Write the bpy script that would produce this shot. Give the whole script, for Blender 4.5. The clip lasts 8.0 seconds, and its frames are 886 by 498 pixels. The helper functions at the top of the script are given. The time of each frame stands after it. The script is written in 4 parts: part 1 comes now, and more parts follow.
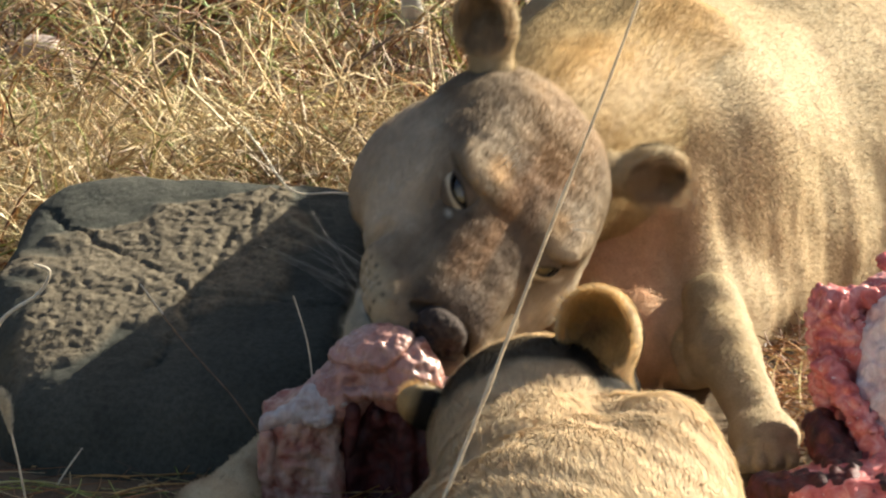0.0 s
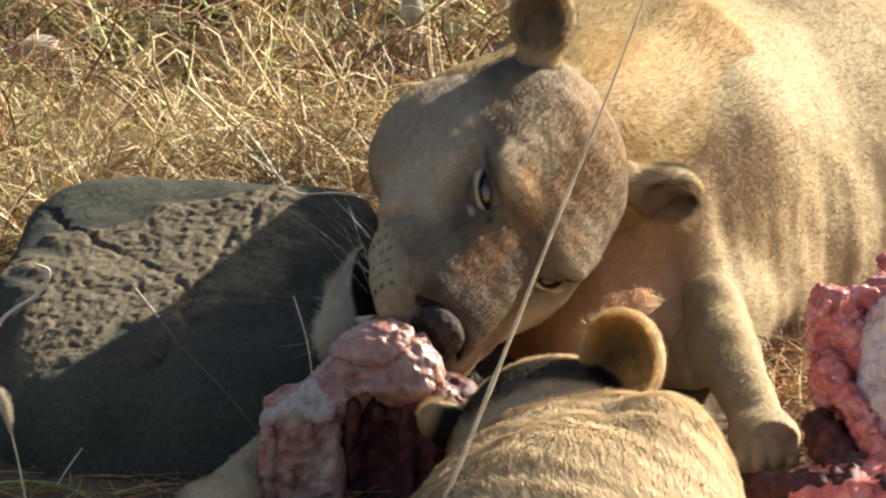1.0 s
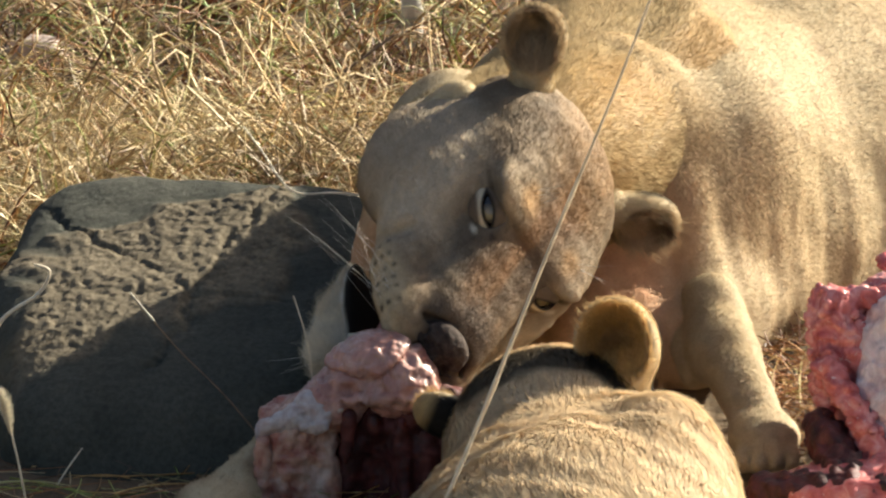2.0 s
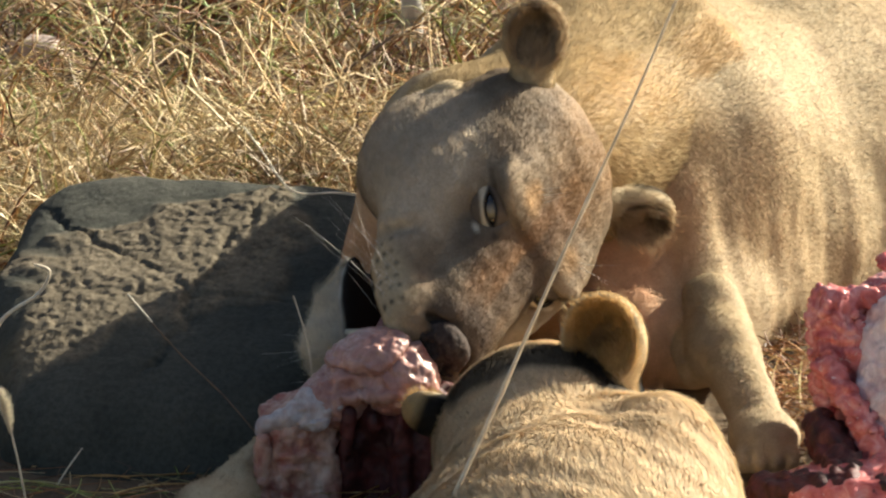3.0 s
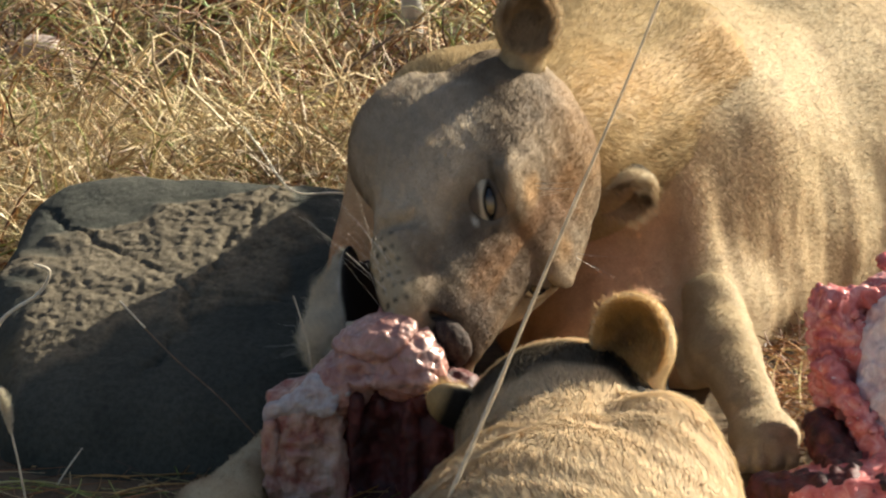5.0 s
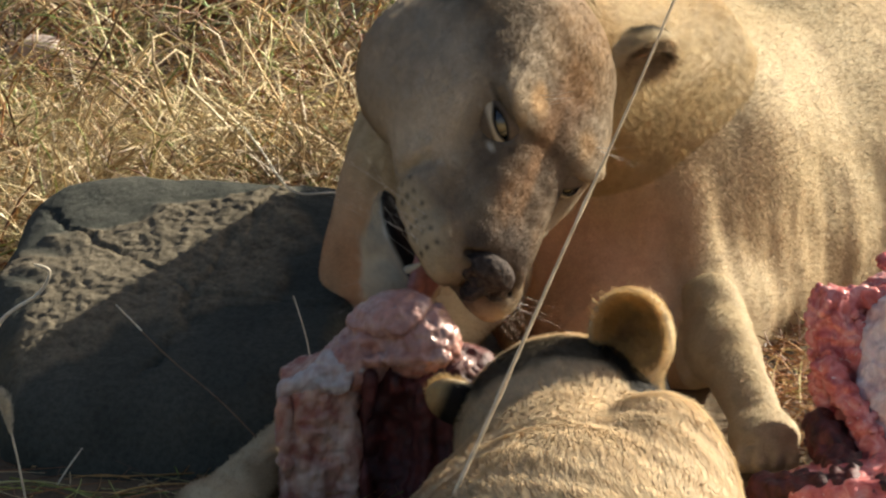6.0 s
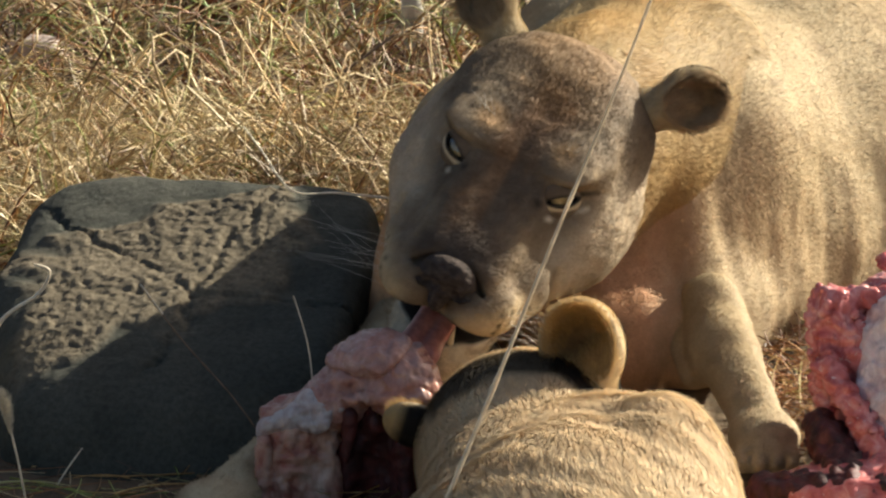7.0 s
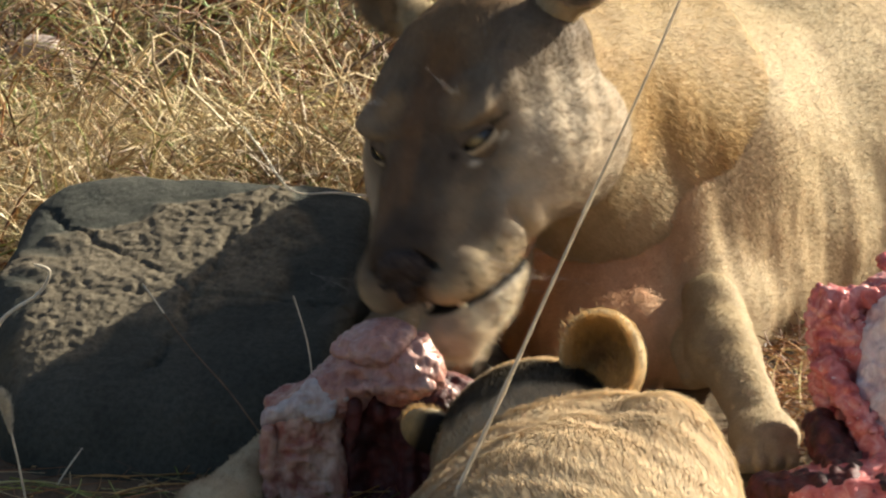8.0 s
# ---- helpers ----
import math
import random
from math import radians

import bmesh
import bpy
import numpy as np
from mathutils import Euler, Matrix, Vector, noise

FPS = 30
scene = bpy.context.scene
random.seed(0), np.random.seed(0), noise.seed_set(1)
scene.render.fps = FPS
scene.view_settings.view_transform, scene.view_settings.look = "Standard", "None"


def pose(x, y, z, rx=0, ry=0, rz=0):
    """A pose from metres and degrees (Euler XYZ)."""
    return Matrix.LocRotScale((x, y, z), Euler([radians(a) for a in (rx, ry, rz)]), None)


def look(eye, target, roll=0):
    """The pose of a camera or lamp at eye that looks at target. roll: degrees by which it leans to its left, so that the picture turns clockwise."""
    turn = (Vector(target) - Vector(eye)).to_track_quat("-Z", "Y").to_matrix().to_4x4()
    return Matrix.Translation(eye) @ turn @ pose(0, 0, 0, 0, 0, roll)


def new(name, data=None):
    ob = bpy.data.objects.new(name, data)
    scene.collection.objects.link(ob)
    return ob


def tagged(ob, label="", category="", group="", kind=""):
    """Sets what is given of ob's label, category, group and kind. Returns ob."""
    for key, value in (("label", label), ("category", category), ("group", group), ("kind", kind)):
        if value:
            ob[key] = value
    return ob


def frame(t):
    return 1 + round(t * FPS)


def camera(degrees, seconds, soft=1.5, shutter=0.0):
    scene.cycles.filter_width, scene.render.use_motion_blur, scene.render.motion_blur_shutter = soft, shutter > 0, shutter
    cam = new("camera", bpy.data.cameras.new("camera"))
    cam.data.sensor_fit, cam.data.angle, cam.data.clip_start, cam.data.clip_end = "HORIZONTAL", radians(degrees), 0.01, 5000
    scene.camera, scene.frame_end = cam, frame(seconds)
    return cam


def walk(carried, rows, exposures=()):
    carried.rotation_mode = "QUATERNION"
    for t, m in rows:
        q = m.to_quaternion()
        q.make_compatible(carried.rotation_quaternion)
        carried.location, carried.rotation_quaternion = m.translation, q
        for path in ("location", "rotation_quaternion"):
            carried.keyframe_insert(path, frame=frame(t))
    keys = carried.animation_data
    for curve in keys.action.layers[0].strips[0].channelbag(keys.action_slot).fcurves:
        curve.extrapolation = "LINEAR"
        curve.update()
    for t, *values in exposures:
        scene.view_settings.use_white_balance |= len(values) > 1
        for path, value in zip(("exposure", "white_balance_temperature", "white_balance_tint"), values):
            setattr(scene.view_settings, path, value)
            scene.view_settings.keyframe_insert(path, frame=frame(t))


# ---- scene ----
cam = camera(6.797, 8.0, soft=2.4, shutter=0.5)
EYE, AIM = (0.0, -7.608, 2.720), (0.0, 0.0, 0.248)
EXPOSURES = ((0.0, 1.36), (1.5, 1.36), (3.5, 1.24), (4.5, 1.20), (6.5, 1.05), (8.0, 1.10))
walk(cam, [(0.0, look(EYE, AIM)), (8.0, look(EYE, AIM))], EXPOSURES)

# ---- light ----
SUN_FROM = Vector((0.735, 0.54, 0.44)).normalized()
sky = bpy.data.worlds.new("sky")
scene.world = sky
sky.use_nodes = True
air = sky.node_tree.nodes.new("ShaderNodeTexSky")
air.sky_type, air.sun_disc = "NISHITA", False
air.dust_density, air.ozone_density = 4.0, 0.6
air.sun_elevation = math.asin(SUN_FROM.z)
air.sun_rotation = math.atan2(SUN_FROM.x, SUN_FROM.y)
sky.node_tree.links.new(air.outputs[0], sky.node_tree.nodes["Background"].inputs[0])
sky.node_tree.nodes["Background"].inputs[1].default_value = 0.058
sun = new("sun", bpy.data.lights.new("sun", "SUN"))
sun.data.energy, sun.data.angle, sun.data.color = 4.9, radians(0.6), (1.0, 0.925, 0.76)
sun.matrix_world = look(SUN_FROM * 20, (0, 0, 0))


# ---- materials ----
class Nodes:
    """A small helper that strings nodes together."""

    def __init__(self, name, rough=0.8, metal=0.0):
        self.mat = bpy.data.materials.new(name)
        self.mat.use_nodes = True
        self.tree = self.mat.node_tree
        self.out = self.tree.nodes["Principled BSDF"]
        self.put(self.out.inputs["Roughness"], rough)
        self.put(self.out.inputs["Metallic"], metal)

    def put(self, socket, value):
        if isinstance(value, bpy.types.NodeSocket):
            self.tree.links.new(value, socket)
        elif isinstance(value, (tuple, list)) and len(value) == 3 and socket.type == "RGBA":
            socket.default_value = (*value, 1)
        else:
            socket.default_value = value

    def node(self, kind, **inputs):
        n = self.tree.nodes.new(kind)
        for key, value in inputs.items():
            self.put(n.inputs[key.replace("_", " ")], value)
        return n

    def place(self):
        return self.tree.nodes.new("ShaderNodeTexCoord").outputs["Object"]

    def noise(self, scale, detail=4, rough=0.55, stretch=None, distort=0.0):
        v = self.place()
        if stretch:
            m = self.node("ShaderNodeMapping", Vector=v)
            m.inputs["Scale"].default_value = stretch
            v = m.outputs[0]
        return self.node("ShaderNodeTexNoise", Vector=v, Scale=scale, Detail=detail, Roughness=rough, Distortion=distort).outputs["Fac"]

    def voronoi(self, scale, feature="F1", out="Distance"):
        n = self.tree.nodes.new("ShaderNodeTexVoronoi")
        n.feature = feature
        self.put(n.inputs["Vector"], self.place())
        n.inputs["Scale"].default_value = scale
        return n.outputs[out]

    def ramp(self, fac, stops):
        n = self.tree.nodes.new("ShaderNodeValToRGB")
        self.put(n.inputs[0], fac)
        el = n.color_ramp.elements
        while len(el) < len(stops):
            el.new(0.5)
        for e, (p, c) in zip(el, stops):
            e.position, e.color = p, (*c, 1) if isinstance(c, tuple) else (c, c, c, 1)
        return n.outputs[0]

    def mix(self, fac, a, b, blend="MIX"):
        n = self.tree.nodes.new("ShaderNodeMix")
        n.data_type, n.blend_type = "RGBA", blend
        for socket, value in ((n.inputs[0], fac), (n.inputs[6], a), (n.inputs[7], b)):
            self.put(socket, value)
        return n.outputs[2]

    def coat(self, name="coat"):
        n = self.tree.nodes.new("ShaderNodeAttribute")
        n.attribute_name = name
        return n.outputs["Color"]

    def island(self):
        return self.tree.nodes.new("ShaderNodeNewGeometry").outputs["Random Per Island"]

    def finish(self, colour, bump=None, strength=0.3, distance=0.002, **extra):
        self.put(self.out.inputs["Base Color"], colour)
        if bump is not None:
            b = self.node("ShaderNodeBump", Height=bump, Strength=strength, Distance=distance)
            self.put(self.out.inputs["Normal"], b.outputs[0])
        for key, value in extra.items():
            self.put(self.out.inputs[key.replace("_", " ")], value)
        return self.mat


def mottled(m, c):
    """Two scales of uneven colour in a coat."""
    blotch = m.ramp(m.noise(24, 5), [(0.3, (0.92, 0.89, 0.85)), (0.7, (1.05, 1.05, 1.05))])
    fleck = m.ramp(m.noise(95, 5, 0.7), [(0.32, (0.95, 0.94, 0.92)), (0.62, (1.03, 1.03, 1.02))])
    return m.mix(1.0, m.mix(1.0, c, blotch, "MULTIPLY"), fleck, "MULTIPLY")


def coat_material(name):
    m = Nodes(name, 0.85)
    grain = m.ramp(m.noise(420, 3), [(0.3, 0.85), (0.7, 1.1)])
    c = m.mix(1.0, mottled(m, m.coat()), grain, "MULTIPLY")
    return m.finish(c, m.noise(300, 4, 0.6), 0.2, 0.001, Specular_IOR_Level=0.2)


def hair_material(name):
    m = Nodes(name, 0.6)
    tone = m.ramp(m.island(), [(0.0, (0.88, 0.86, 0.83)), (0.6, (1.0, 1.0, 1.0)), (1.0, (1.08, 1.08, 1.07))])
    c = m.mix(1.0, mottled(m, m.coat()), tone, "MULTIPLY")
    m.finish(c, Specular_IOR_Level=0.25)
    # thin hairs let some light through
    through_hair = m.node("ShaderNodeBsdfTranslucent", Color=c)
    both = m.node("ShaderNodeMixShader", Fac=0.32)
    m.put(both.inputs[1], m.out.outputs[0])
    m.put(both.inputs[2], through_hair.outputs[0])
    m.put(m.tree.nodes["Material Output"].inputs[0], both.outputs[0])
    return m.mat


COAT, HAIR = coat_material("short_coat"), hair_material("hair")


def plain_material(name, colour, rough=0.6, vary=0.25, scale=60, bump=0.2, distance=0.001, **extra):
    m = Nodes(name, rough)
    dark = tuple(v * (1 - vary) for v in colour)
    light = tuple(min(1, v * (1 + vary)) for v in colour)
    n = m.noise(scale, 5)
    return m.finish(m.ramp(n, [(0.3, dark), (0.7, light)]), n, bump, distance, **extra)


def soil_material():
    """Bare brown soil where the lions lie; pale grassland, mostly unseen, added round it to bounce warm fill light."""
    m = Nodes("dry_soil", 0.95)
    big = m.ramp(m.noise(3, 5), [(0.35, (0.11, 0.072, 0.040)), (0.65, (0.22, 0.155, 0.088))])
    small = m.ramp(m.noise(70, 6, 0.7), [(0.3, 0.55), (0.7, 1.15)])
    near = m.node("ShaderNodeMapping", Vector=m.place())
    near.inputs["Location"].default_value, near.inputs["Scale"].default_value = (0.0, -0.35, 0.0), (0.40, 0.40, 0.40)
    spread = m.tree.nodes.new("ShaderNodeTexGradient")
    spread.gradient_type = "SPHERICAL"
    m.put(spread.inputs[0], near.outputs[0])
    bare = m.ramp(spread.outputs["Fac"], [(0.0, 0.0), (0.25, 1.0)])
    straw = m.ramp(m.noise(8, 6, 0.6), [(0.3, (0.42, 0.29, 0.14)), (0.7, (0.58, 0.44, 0.24))])
    return m.finish(m.mix(1.0, m.mix(bare, straw, big), small, "MULTIPLY"), m.noise(60, 6, 0.7), 0.8, 0.01)


def rock_material():
    m = Nodes("grey_boulder", 0.85)
    # base colour kept dark to stand for shade along the smooth rear band
    big = m.ramp(m.noise(9, 6, 0.6), [(0.3, (0.050, 0.053, 0.044)), (0.7, (0.090, 0.090, 0.073))])
    rough = m.coat("broken")
    # broken grain, its colour lightened and warmed as if in sun
    lit_grain = m.ramp(m.noise(45, 6, 0.7), [(0.3, (0.120, 0.100, 0.070)), (0.7, (0.235, 0.195, 0.135))])
    c = m.mix(rough, big, lit_grain)
    pits = m.ramp(m.noise(160, 5, 0.7), [(0.35, 0.7), (0.6, 1.05)])
    return m.finish(m.mix(1.0, c, pits, "MULTIPLY"), m.noise(120, 8, 0.75), 0.6, 0.005, Specular_IOR_Level=0.1)


SOIL, ROCK = soil_material(), rock_material()


# ---- shaping tools ----
def ell(p, c, r, turn=None):
    """Signed distance to an ellipsoid, turned by degrees."""
    q = p - np.array(c)
    if turn is not None:
        q = q @ np.array(Euler([radians(a) for a in turn]).to_matrix())
    r = np.array(r)
    k0 = np.sqrt(((q / r) ** 2).sum(-1)) + 1e-9
    k1 = np.sqrt(((q / r ** 2) ** 2).sum(-1)) + 1e-9
    return k0 * (k0 - 1) / k1


def cap(p, a, b, ra, rb):
    """Signed distance to a tapered limb from a to b."""
    a, b = np.array(a), np.array(b)
    ab = b - a
    h = np.clip(((p - a) @ ab) / (ab @ ab), 0, 1)
    return np.sqrt(((p - a - h[..., None] * ab) ** 2).sum(-1)) - (ra + (rb - ra) * h)


def smin(a, b, k):
    h = np.clip(0.5 + 0.5 * (b - a) / k, 0, 1)
    return b + (a - b) * h - k * h * (1 - h)


def smax(a, b, k):
    return -smin(-a, -b, k)


def waves(p, scale, seed, octaves=3):
    """Cheap smooth noise for relief, about -1 to 1."""
    rng = np.random.RandomState(seed)
    out = np.zeros(p.shape[:-1])
    amp = 1.0
    for o in range(octaves):
        for _ in range(5):
            k = rng.normal(size=3) * scale * 2 ** o
            out += amp * 0.35 * np.sin(p @ k + rng.rand() * 6.28)
        amp *= 0.5
    return out


def hull(f, low, high, step):
    """The surface f = 0 inside a box, as vertices and quads (surface nets)."""
    axes = [np.arange(a, b + step, step) for a, b in zip(low, high)]
    n = [len(a) for a in axes]
    v = np.empty(n)
    for i in range(0, n[0], 16):
        g = np.stack(np.meshgrid(axes[0][i:i + 16], axes[1], axes[2], indexing="ij"), -1)
        v[i:i + 16] = f(g)
    inside = v < 0
    count = np.zeros([k - 1 for k in n], int)
    total = np.zeros([k - 1 for k in n] + [3])
    corners = [(i, j, k) for i in (0, 1) for j in (0, 1) for k in (0, 1)]

    def cut(a, s):
        return a[s[0]:a.shape[0] - 1 + s[0], s[1]:a.shape[1] - 1 + s[1], s[2]:a.shape[2] - 1 + s[2]]

    for s in corners:
        for ax in range(3):
            if s[ax]:
                continue
            e = list(s)
            e[ax] = 1
            va, vb = cut(v, s), cut(v, e)
            cross = (va < 0) != (vb < 0)
            w = np.where(cross, va / np.where(va == vb, 1, va - vb), 0)
            count += cross
            for d in range(3):
                total[..., d] += np.where(cross, s[d] + (w if d == ax else 0), 0)
    has = count > 0
    ids = np.full(has.shape, -1)
    ids[has] = np.arange(has.sum())
    cell = np.argwhere(has)
    verts = np.array(low) + (cell + total[has] / count[has][:, None]) * step
    quads = []
    for ax in range(3):
        o1, o2 = (ax + 1) % 3, (ax + 2) % 3
        lo, hi = [slice(None)] * 3, [slice(None)] * 3
        lo[ax], hi[ax] = slice(0, -1), slice(1, None)
        a, b = inside[tuple(lo)], inside[tuple(hi)]
        pick = np.argwhere(a != b)
        ok = (pick[:, o1] > 0) & (pick[:, o2] > 0) & (pick[:, o1] < n[o1] - 1) & (pick[:, o2] < n[o2] - 1)
        pick = pick[ok]
        flip = ~a[tuple(pick.T)]
        ring = []
        for d1, d2 in ((-1, -1), (0, -1), (0, 0), (-1, 0)):
            c = pick.copy()
            c[:, o1] += d1
            c[:, o2] += d2
            ring.append(ids[tuple(c.T)])
        q = np.stack(ring, 1)
        q[flip] = q[flip][:, ::-1]
        quads.append(q)
    return verts, np.concatenate(quads)


def mesh_of(name, verts, faces, material, smooth=True, colours=None, attribute="coat"):
    me = bpy.data.meshes.new(name)
    faces = np.asarray(faces)
    me.vertices.add(len(verts))
    me.vertices.foreach_set("co", np.asarray(verts, dtype=np.float32).ravel())
    k = faces.shape[1]
    me.loops.add(faces.size)
    me.loops.foreach_set("vertex_index", faces.astype(np.int32).ravel())
    me.polygons.add(len(faces))
    me.polygons.foreach_set("loop_start", np.arange(0, faces.size, k, dtype=np.int32))
    me.update(calc_edges=True)
    me.polygons.foreach_set("use_smooth", np.full(len(faces), smooth))
    if colours is not None:
        at = me.attributes.new(attribute, "FLOAT_COLOR", "POINT")
        at.data.foreach_set("color", np.concatenate([colours, np.ones((len(verts), 1))], 1).astype(np.float32).ravel())
    me.materials.append(material)
    me.validate()
    return me


def part(name, me, parent=None, label="", kind=""):
    """One mesh (or bmesh with a material) as one object under a thing or a part."""
    ob = new(name, me)
    ob.parent = parent
    return tagged(ob, label, kind=kind)


def stand(x, y, z, up, opening):
    """A pose whose z axis runs along up and whose -y looks along opening."""
    u, o = Vector(up).normalized(), Vector(opening)
    back = -(o - u * o.dot(u)).normalized()
    turn = Matrix((back.cross(u), back, u)).transposed().to_4x4()
    return Matrix.Translation((x, y, z)) @ turn


def thing(name, label, category, me=None, kind="", group=""):
    return tagged(new(name, me), label, category, group, kind)


def normals_of(verts, quads):
    n = np.cross(verts[quads[:, 2]] - verts[quads[:, 0]], verts[quads[:, 3]] - verts[quads[:, 1]])
    out = np.zeros_like(verts)
    for k in range(4):
        np.add.at(out, quads[:, k], n)
    return out / (np.linalg.norm(out, axis=1, keepdims=True) + 1e-12)


def pelt(name, verts, quads, coat, count, length, width, flow, seed, keep=None, lift=0.35, wild=0.25, clump=0.009, rough=1.0):
    """Short hairs that lie along flow(points) on a surface, as one mesh of thin blades."""
    rng = np.random.RandomState(seed)
    nrm = normals_of(verts, quads)
    area = np.linalg.norm(np.cross(verts[quads[:, 2]] - verts[quads[:, 0]], verts[quads[:, 3]] - verts[quads[:, 1]]), axis=1)
    if keep is not None:
        area = area * keep(verts[quads].mean(1))
    f = rng.choice(len(quads), count, p=area / area.sum())
    u, w = rng.rand(count, 1), rng.rand(count, 1)
    q = quads[f]

    def blend(a):
        return (a[q[:, 0]] * (1 - u) + a[q[:, 1]] * u) * (1 - w) + (a[q[:, 3]] * (1 - u) + a[q[:, 2]] * u) * w

    p, n, c = blend(verts), blend(nrm), blend(coat)
    n /= np.linalg.norm(n, axis=1, keepdims=True)
    # hairs of one tuft lean and shade alike
    tuft = np.floor((p + 0.35 * clump * np.stack([waves(p, 1.2 / clump, seed + k, 1) for k in range(3)], 1)) / clump)
    luck = np.sin(tuft @ np.array((127.1, 311.7, 74.7)))[:, None] * np.array((43758.5, 22578.1, 19642.3, 33211.7))
    luck = luck - np.floor(luck) - 0.5
    d = flow(p) + rng.normal(size=(count, 3)) * wild + luck[:, :3] * 0.45 * rough
    d -= n * (d * n).sum(1, keepdims=True)
    d /= np.linalg.norm(d, axis=1, keepdims=True) + 1e-9
    ln = (length(p) if callable(length) else np.full(count, length)) * rng.uniform(0.6, 1.25, count) * (1 + 0.5 * rough * luck[:, 3])
    c = c * (1 + rough * (0.22 * luck[:, 3:] + 0.10 * luck[:, :1]))
    ln = ln[:, None]
    side = np.cross(n, d) * width * 0.5
    mid = p + (d * 0.75 + n * (lift + 0.25)) * ln * 0.5
    tip = p + (d + n * lift) * ln
    p = p - n * 0.001
    v = np.stack([p - side, p + side, mid + side * 0.8, mid - side * 0.8, tip], 1).reshape(-1, 3)
    base = np.arange(count)[:, None] * 5
    tris = np.concatenate([base + [1, 0, 2], base + [2, 0, 3], base + [2, 3, 4]])
    tint = np.repeat(c, 5, 0)
    me = mesh_of(name, v, tris, HAIR, True, tint)
    me.normals_split_custom_set_from_vertices(np.repeat(n - d * 0.10 + rng.normal(size=(count, 3)) * (0.10 + 0.16 * rough) + luck[:, :3] * 0.35 * rough, 5, 0).tolist())
    return me


def paint(base, *layers):
    """Coat colours: layers of (weight, colour) laid over one another."""
    out = np.array(base, float)
    for w, c in layers:
        w = np.clip(w, 0, 1)[:, None]
        out = out * (1 - w) + np.array(c) * w
    return out


def soft(d, edge):
    """1 inside a shape (d < 0), falling to 0 over edge."""
    return np.clip(0.5 - d / edge, 0, 1)


def blades(name, roots, tips, bend, width, material, seed, segs=4):
    """Many curved grass blades in one mesh, three-sided so that they have body."""
    rng = np.random.RandomState(seed)
    n = len(roots)
    t = np.linspace(0, 1, segs + 1)[None, :, None]
    mid = (roots + tips) / 2 + bend
    path = (1 - t) ** 2 * roots[:, None] + 2 * t * (1 - t) * mid[:, None] + t ** 2 * tips[:, None]
    along = tips - roots
    s1 = np.cross(along, rng.normal(size=(n, 3)))
    s1 /= np.linalg.norm(s1, axis=1, keepdims=True) + 1e-9
    s2 = np.cross(along, s1)
    s2 /= np.linalg.norm(s2, axis=1, keepdims=True) + 1e-9
    w = (width[:, None, None] if np.ndim(width) else width) * (1 - 0.8 * t)
    ring = [path + s1[:, None] * w, path - s1[:, None] * w * 0.5 + s2[:, None] * w * 0.6, path - s1[:, None] * w * 0.5 - s2[:, None] * w * 0.6]
    v = np.stack(ring, 2).reshape(-1, 3)
    base = np.arange(n)[:, None, None] * (segs + 1) * 3 + np.arange(segs)[None, :, None] * 3
    f = np.concatenate([(base + [a, b, b + 3, a + 3]).reshape(-1, 4) for a, b in ((0, 1), (1, 2), (2, 0))])
    return mesh_of(name, v, f, material, True)


def flesh_material(name, dark, mid, light, rough=0.3, scale=45, bump=0.5, distance=0.004, **extra):
    m = Nodes(name, rough)
    n = m.noise(scale, 6, 0.6, distort=0.6)
    c = m.ramp(n, [(0.28, dark), (0.5, mid), (0.72, light)])
    streak = m.ramp(m.noise(140, 4, 0.6, stretch=(1, 1, 0.25)), [(0.3, 0.75), (0.7, 1.12)])
    return m.finish(m.mix(1.0, c, streak, "MULTIPLY"), m.noise(scale * 2.5, 6, 0.65, distort=0.4), bump, distance, **extra)




def beaded_material():
    m = Nodes("raw_meat", 0.25)
    n = m.noise(45, 6, 0.6, distort=0.6)
    c = m.ramp(n, [(0.28, (0.36, 0.055, 0.052)), (0.5, (0.64, 0.18, 0.165)), (0.72, (0.80, 0.44, 0.41))])
    speck = m.ramp(m.noise(130, 5, 0.6, distort=1.0), [(0.62, 0.0), (0.72, 1.0)])
    c = m.mix(speck, c, (0.80, 0.60, 0.54))
    return m.finish(c, m.noise(160, 6, 0.65), 0.5, 0.003)


LEAN = beaded_material()
DEEP = flesh_material("dark_meat", (0.022, 0.004, 0.004), (0.07, 0.011, 0.010), (0.15, 0.030, 0.026), 0.6)
FAT = flesh_material("pink_fat", (0.34, 0.13, 0.10), (0.48, 0.26, 0.215), (0.60, 0.42, 0.37), 0.28, 34, 0.35, Subsurface_Weight=0.08, Subsurface_Radius=(0.01, 0.004, 0.003))
SINEW = flesh_material("pale_sinew", (0.42, 0.27, 0.24), (0.50, 0.42, 0.40), (0.58, 0.57, 0.58), 0.3, 60, 0.5)
SKIN_SIDE = flesh_material("blotched_flesh", (0.30, 0.055, 0.042), (0.50, 0.29, 0.22), (0.62, 0.47, 0.38), 0.33, 34)
MEMBRANE = flesh_material("rib_membrane", (0.56, 0.26, 0.24), (0.76, 0.58, 0.55), (0.88, 0.82, 0.79), 0.22, 24, 0.4)
TONGUE = flesh_material("tongue_skin", (0.34, 0.13, 0.11), (0.45, 0.19, 0.16), (0.52, 0.25, 0.21), 0.35, 90, 0.4, 0.001)
GUM = plain_material("dark_gum", (0.018, 0.012, 0.011), 0.35, 0.5, 80)
TOOTH = plain_material("tooth_ivory", (0.70, 0.62, 0.45), 0.3, 0.15, 90)
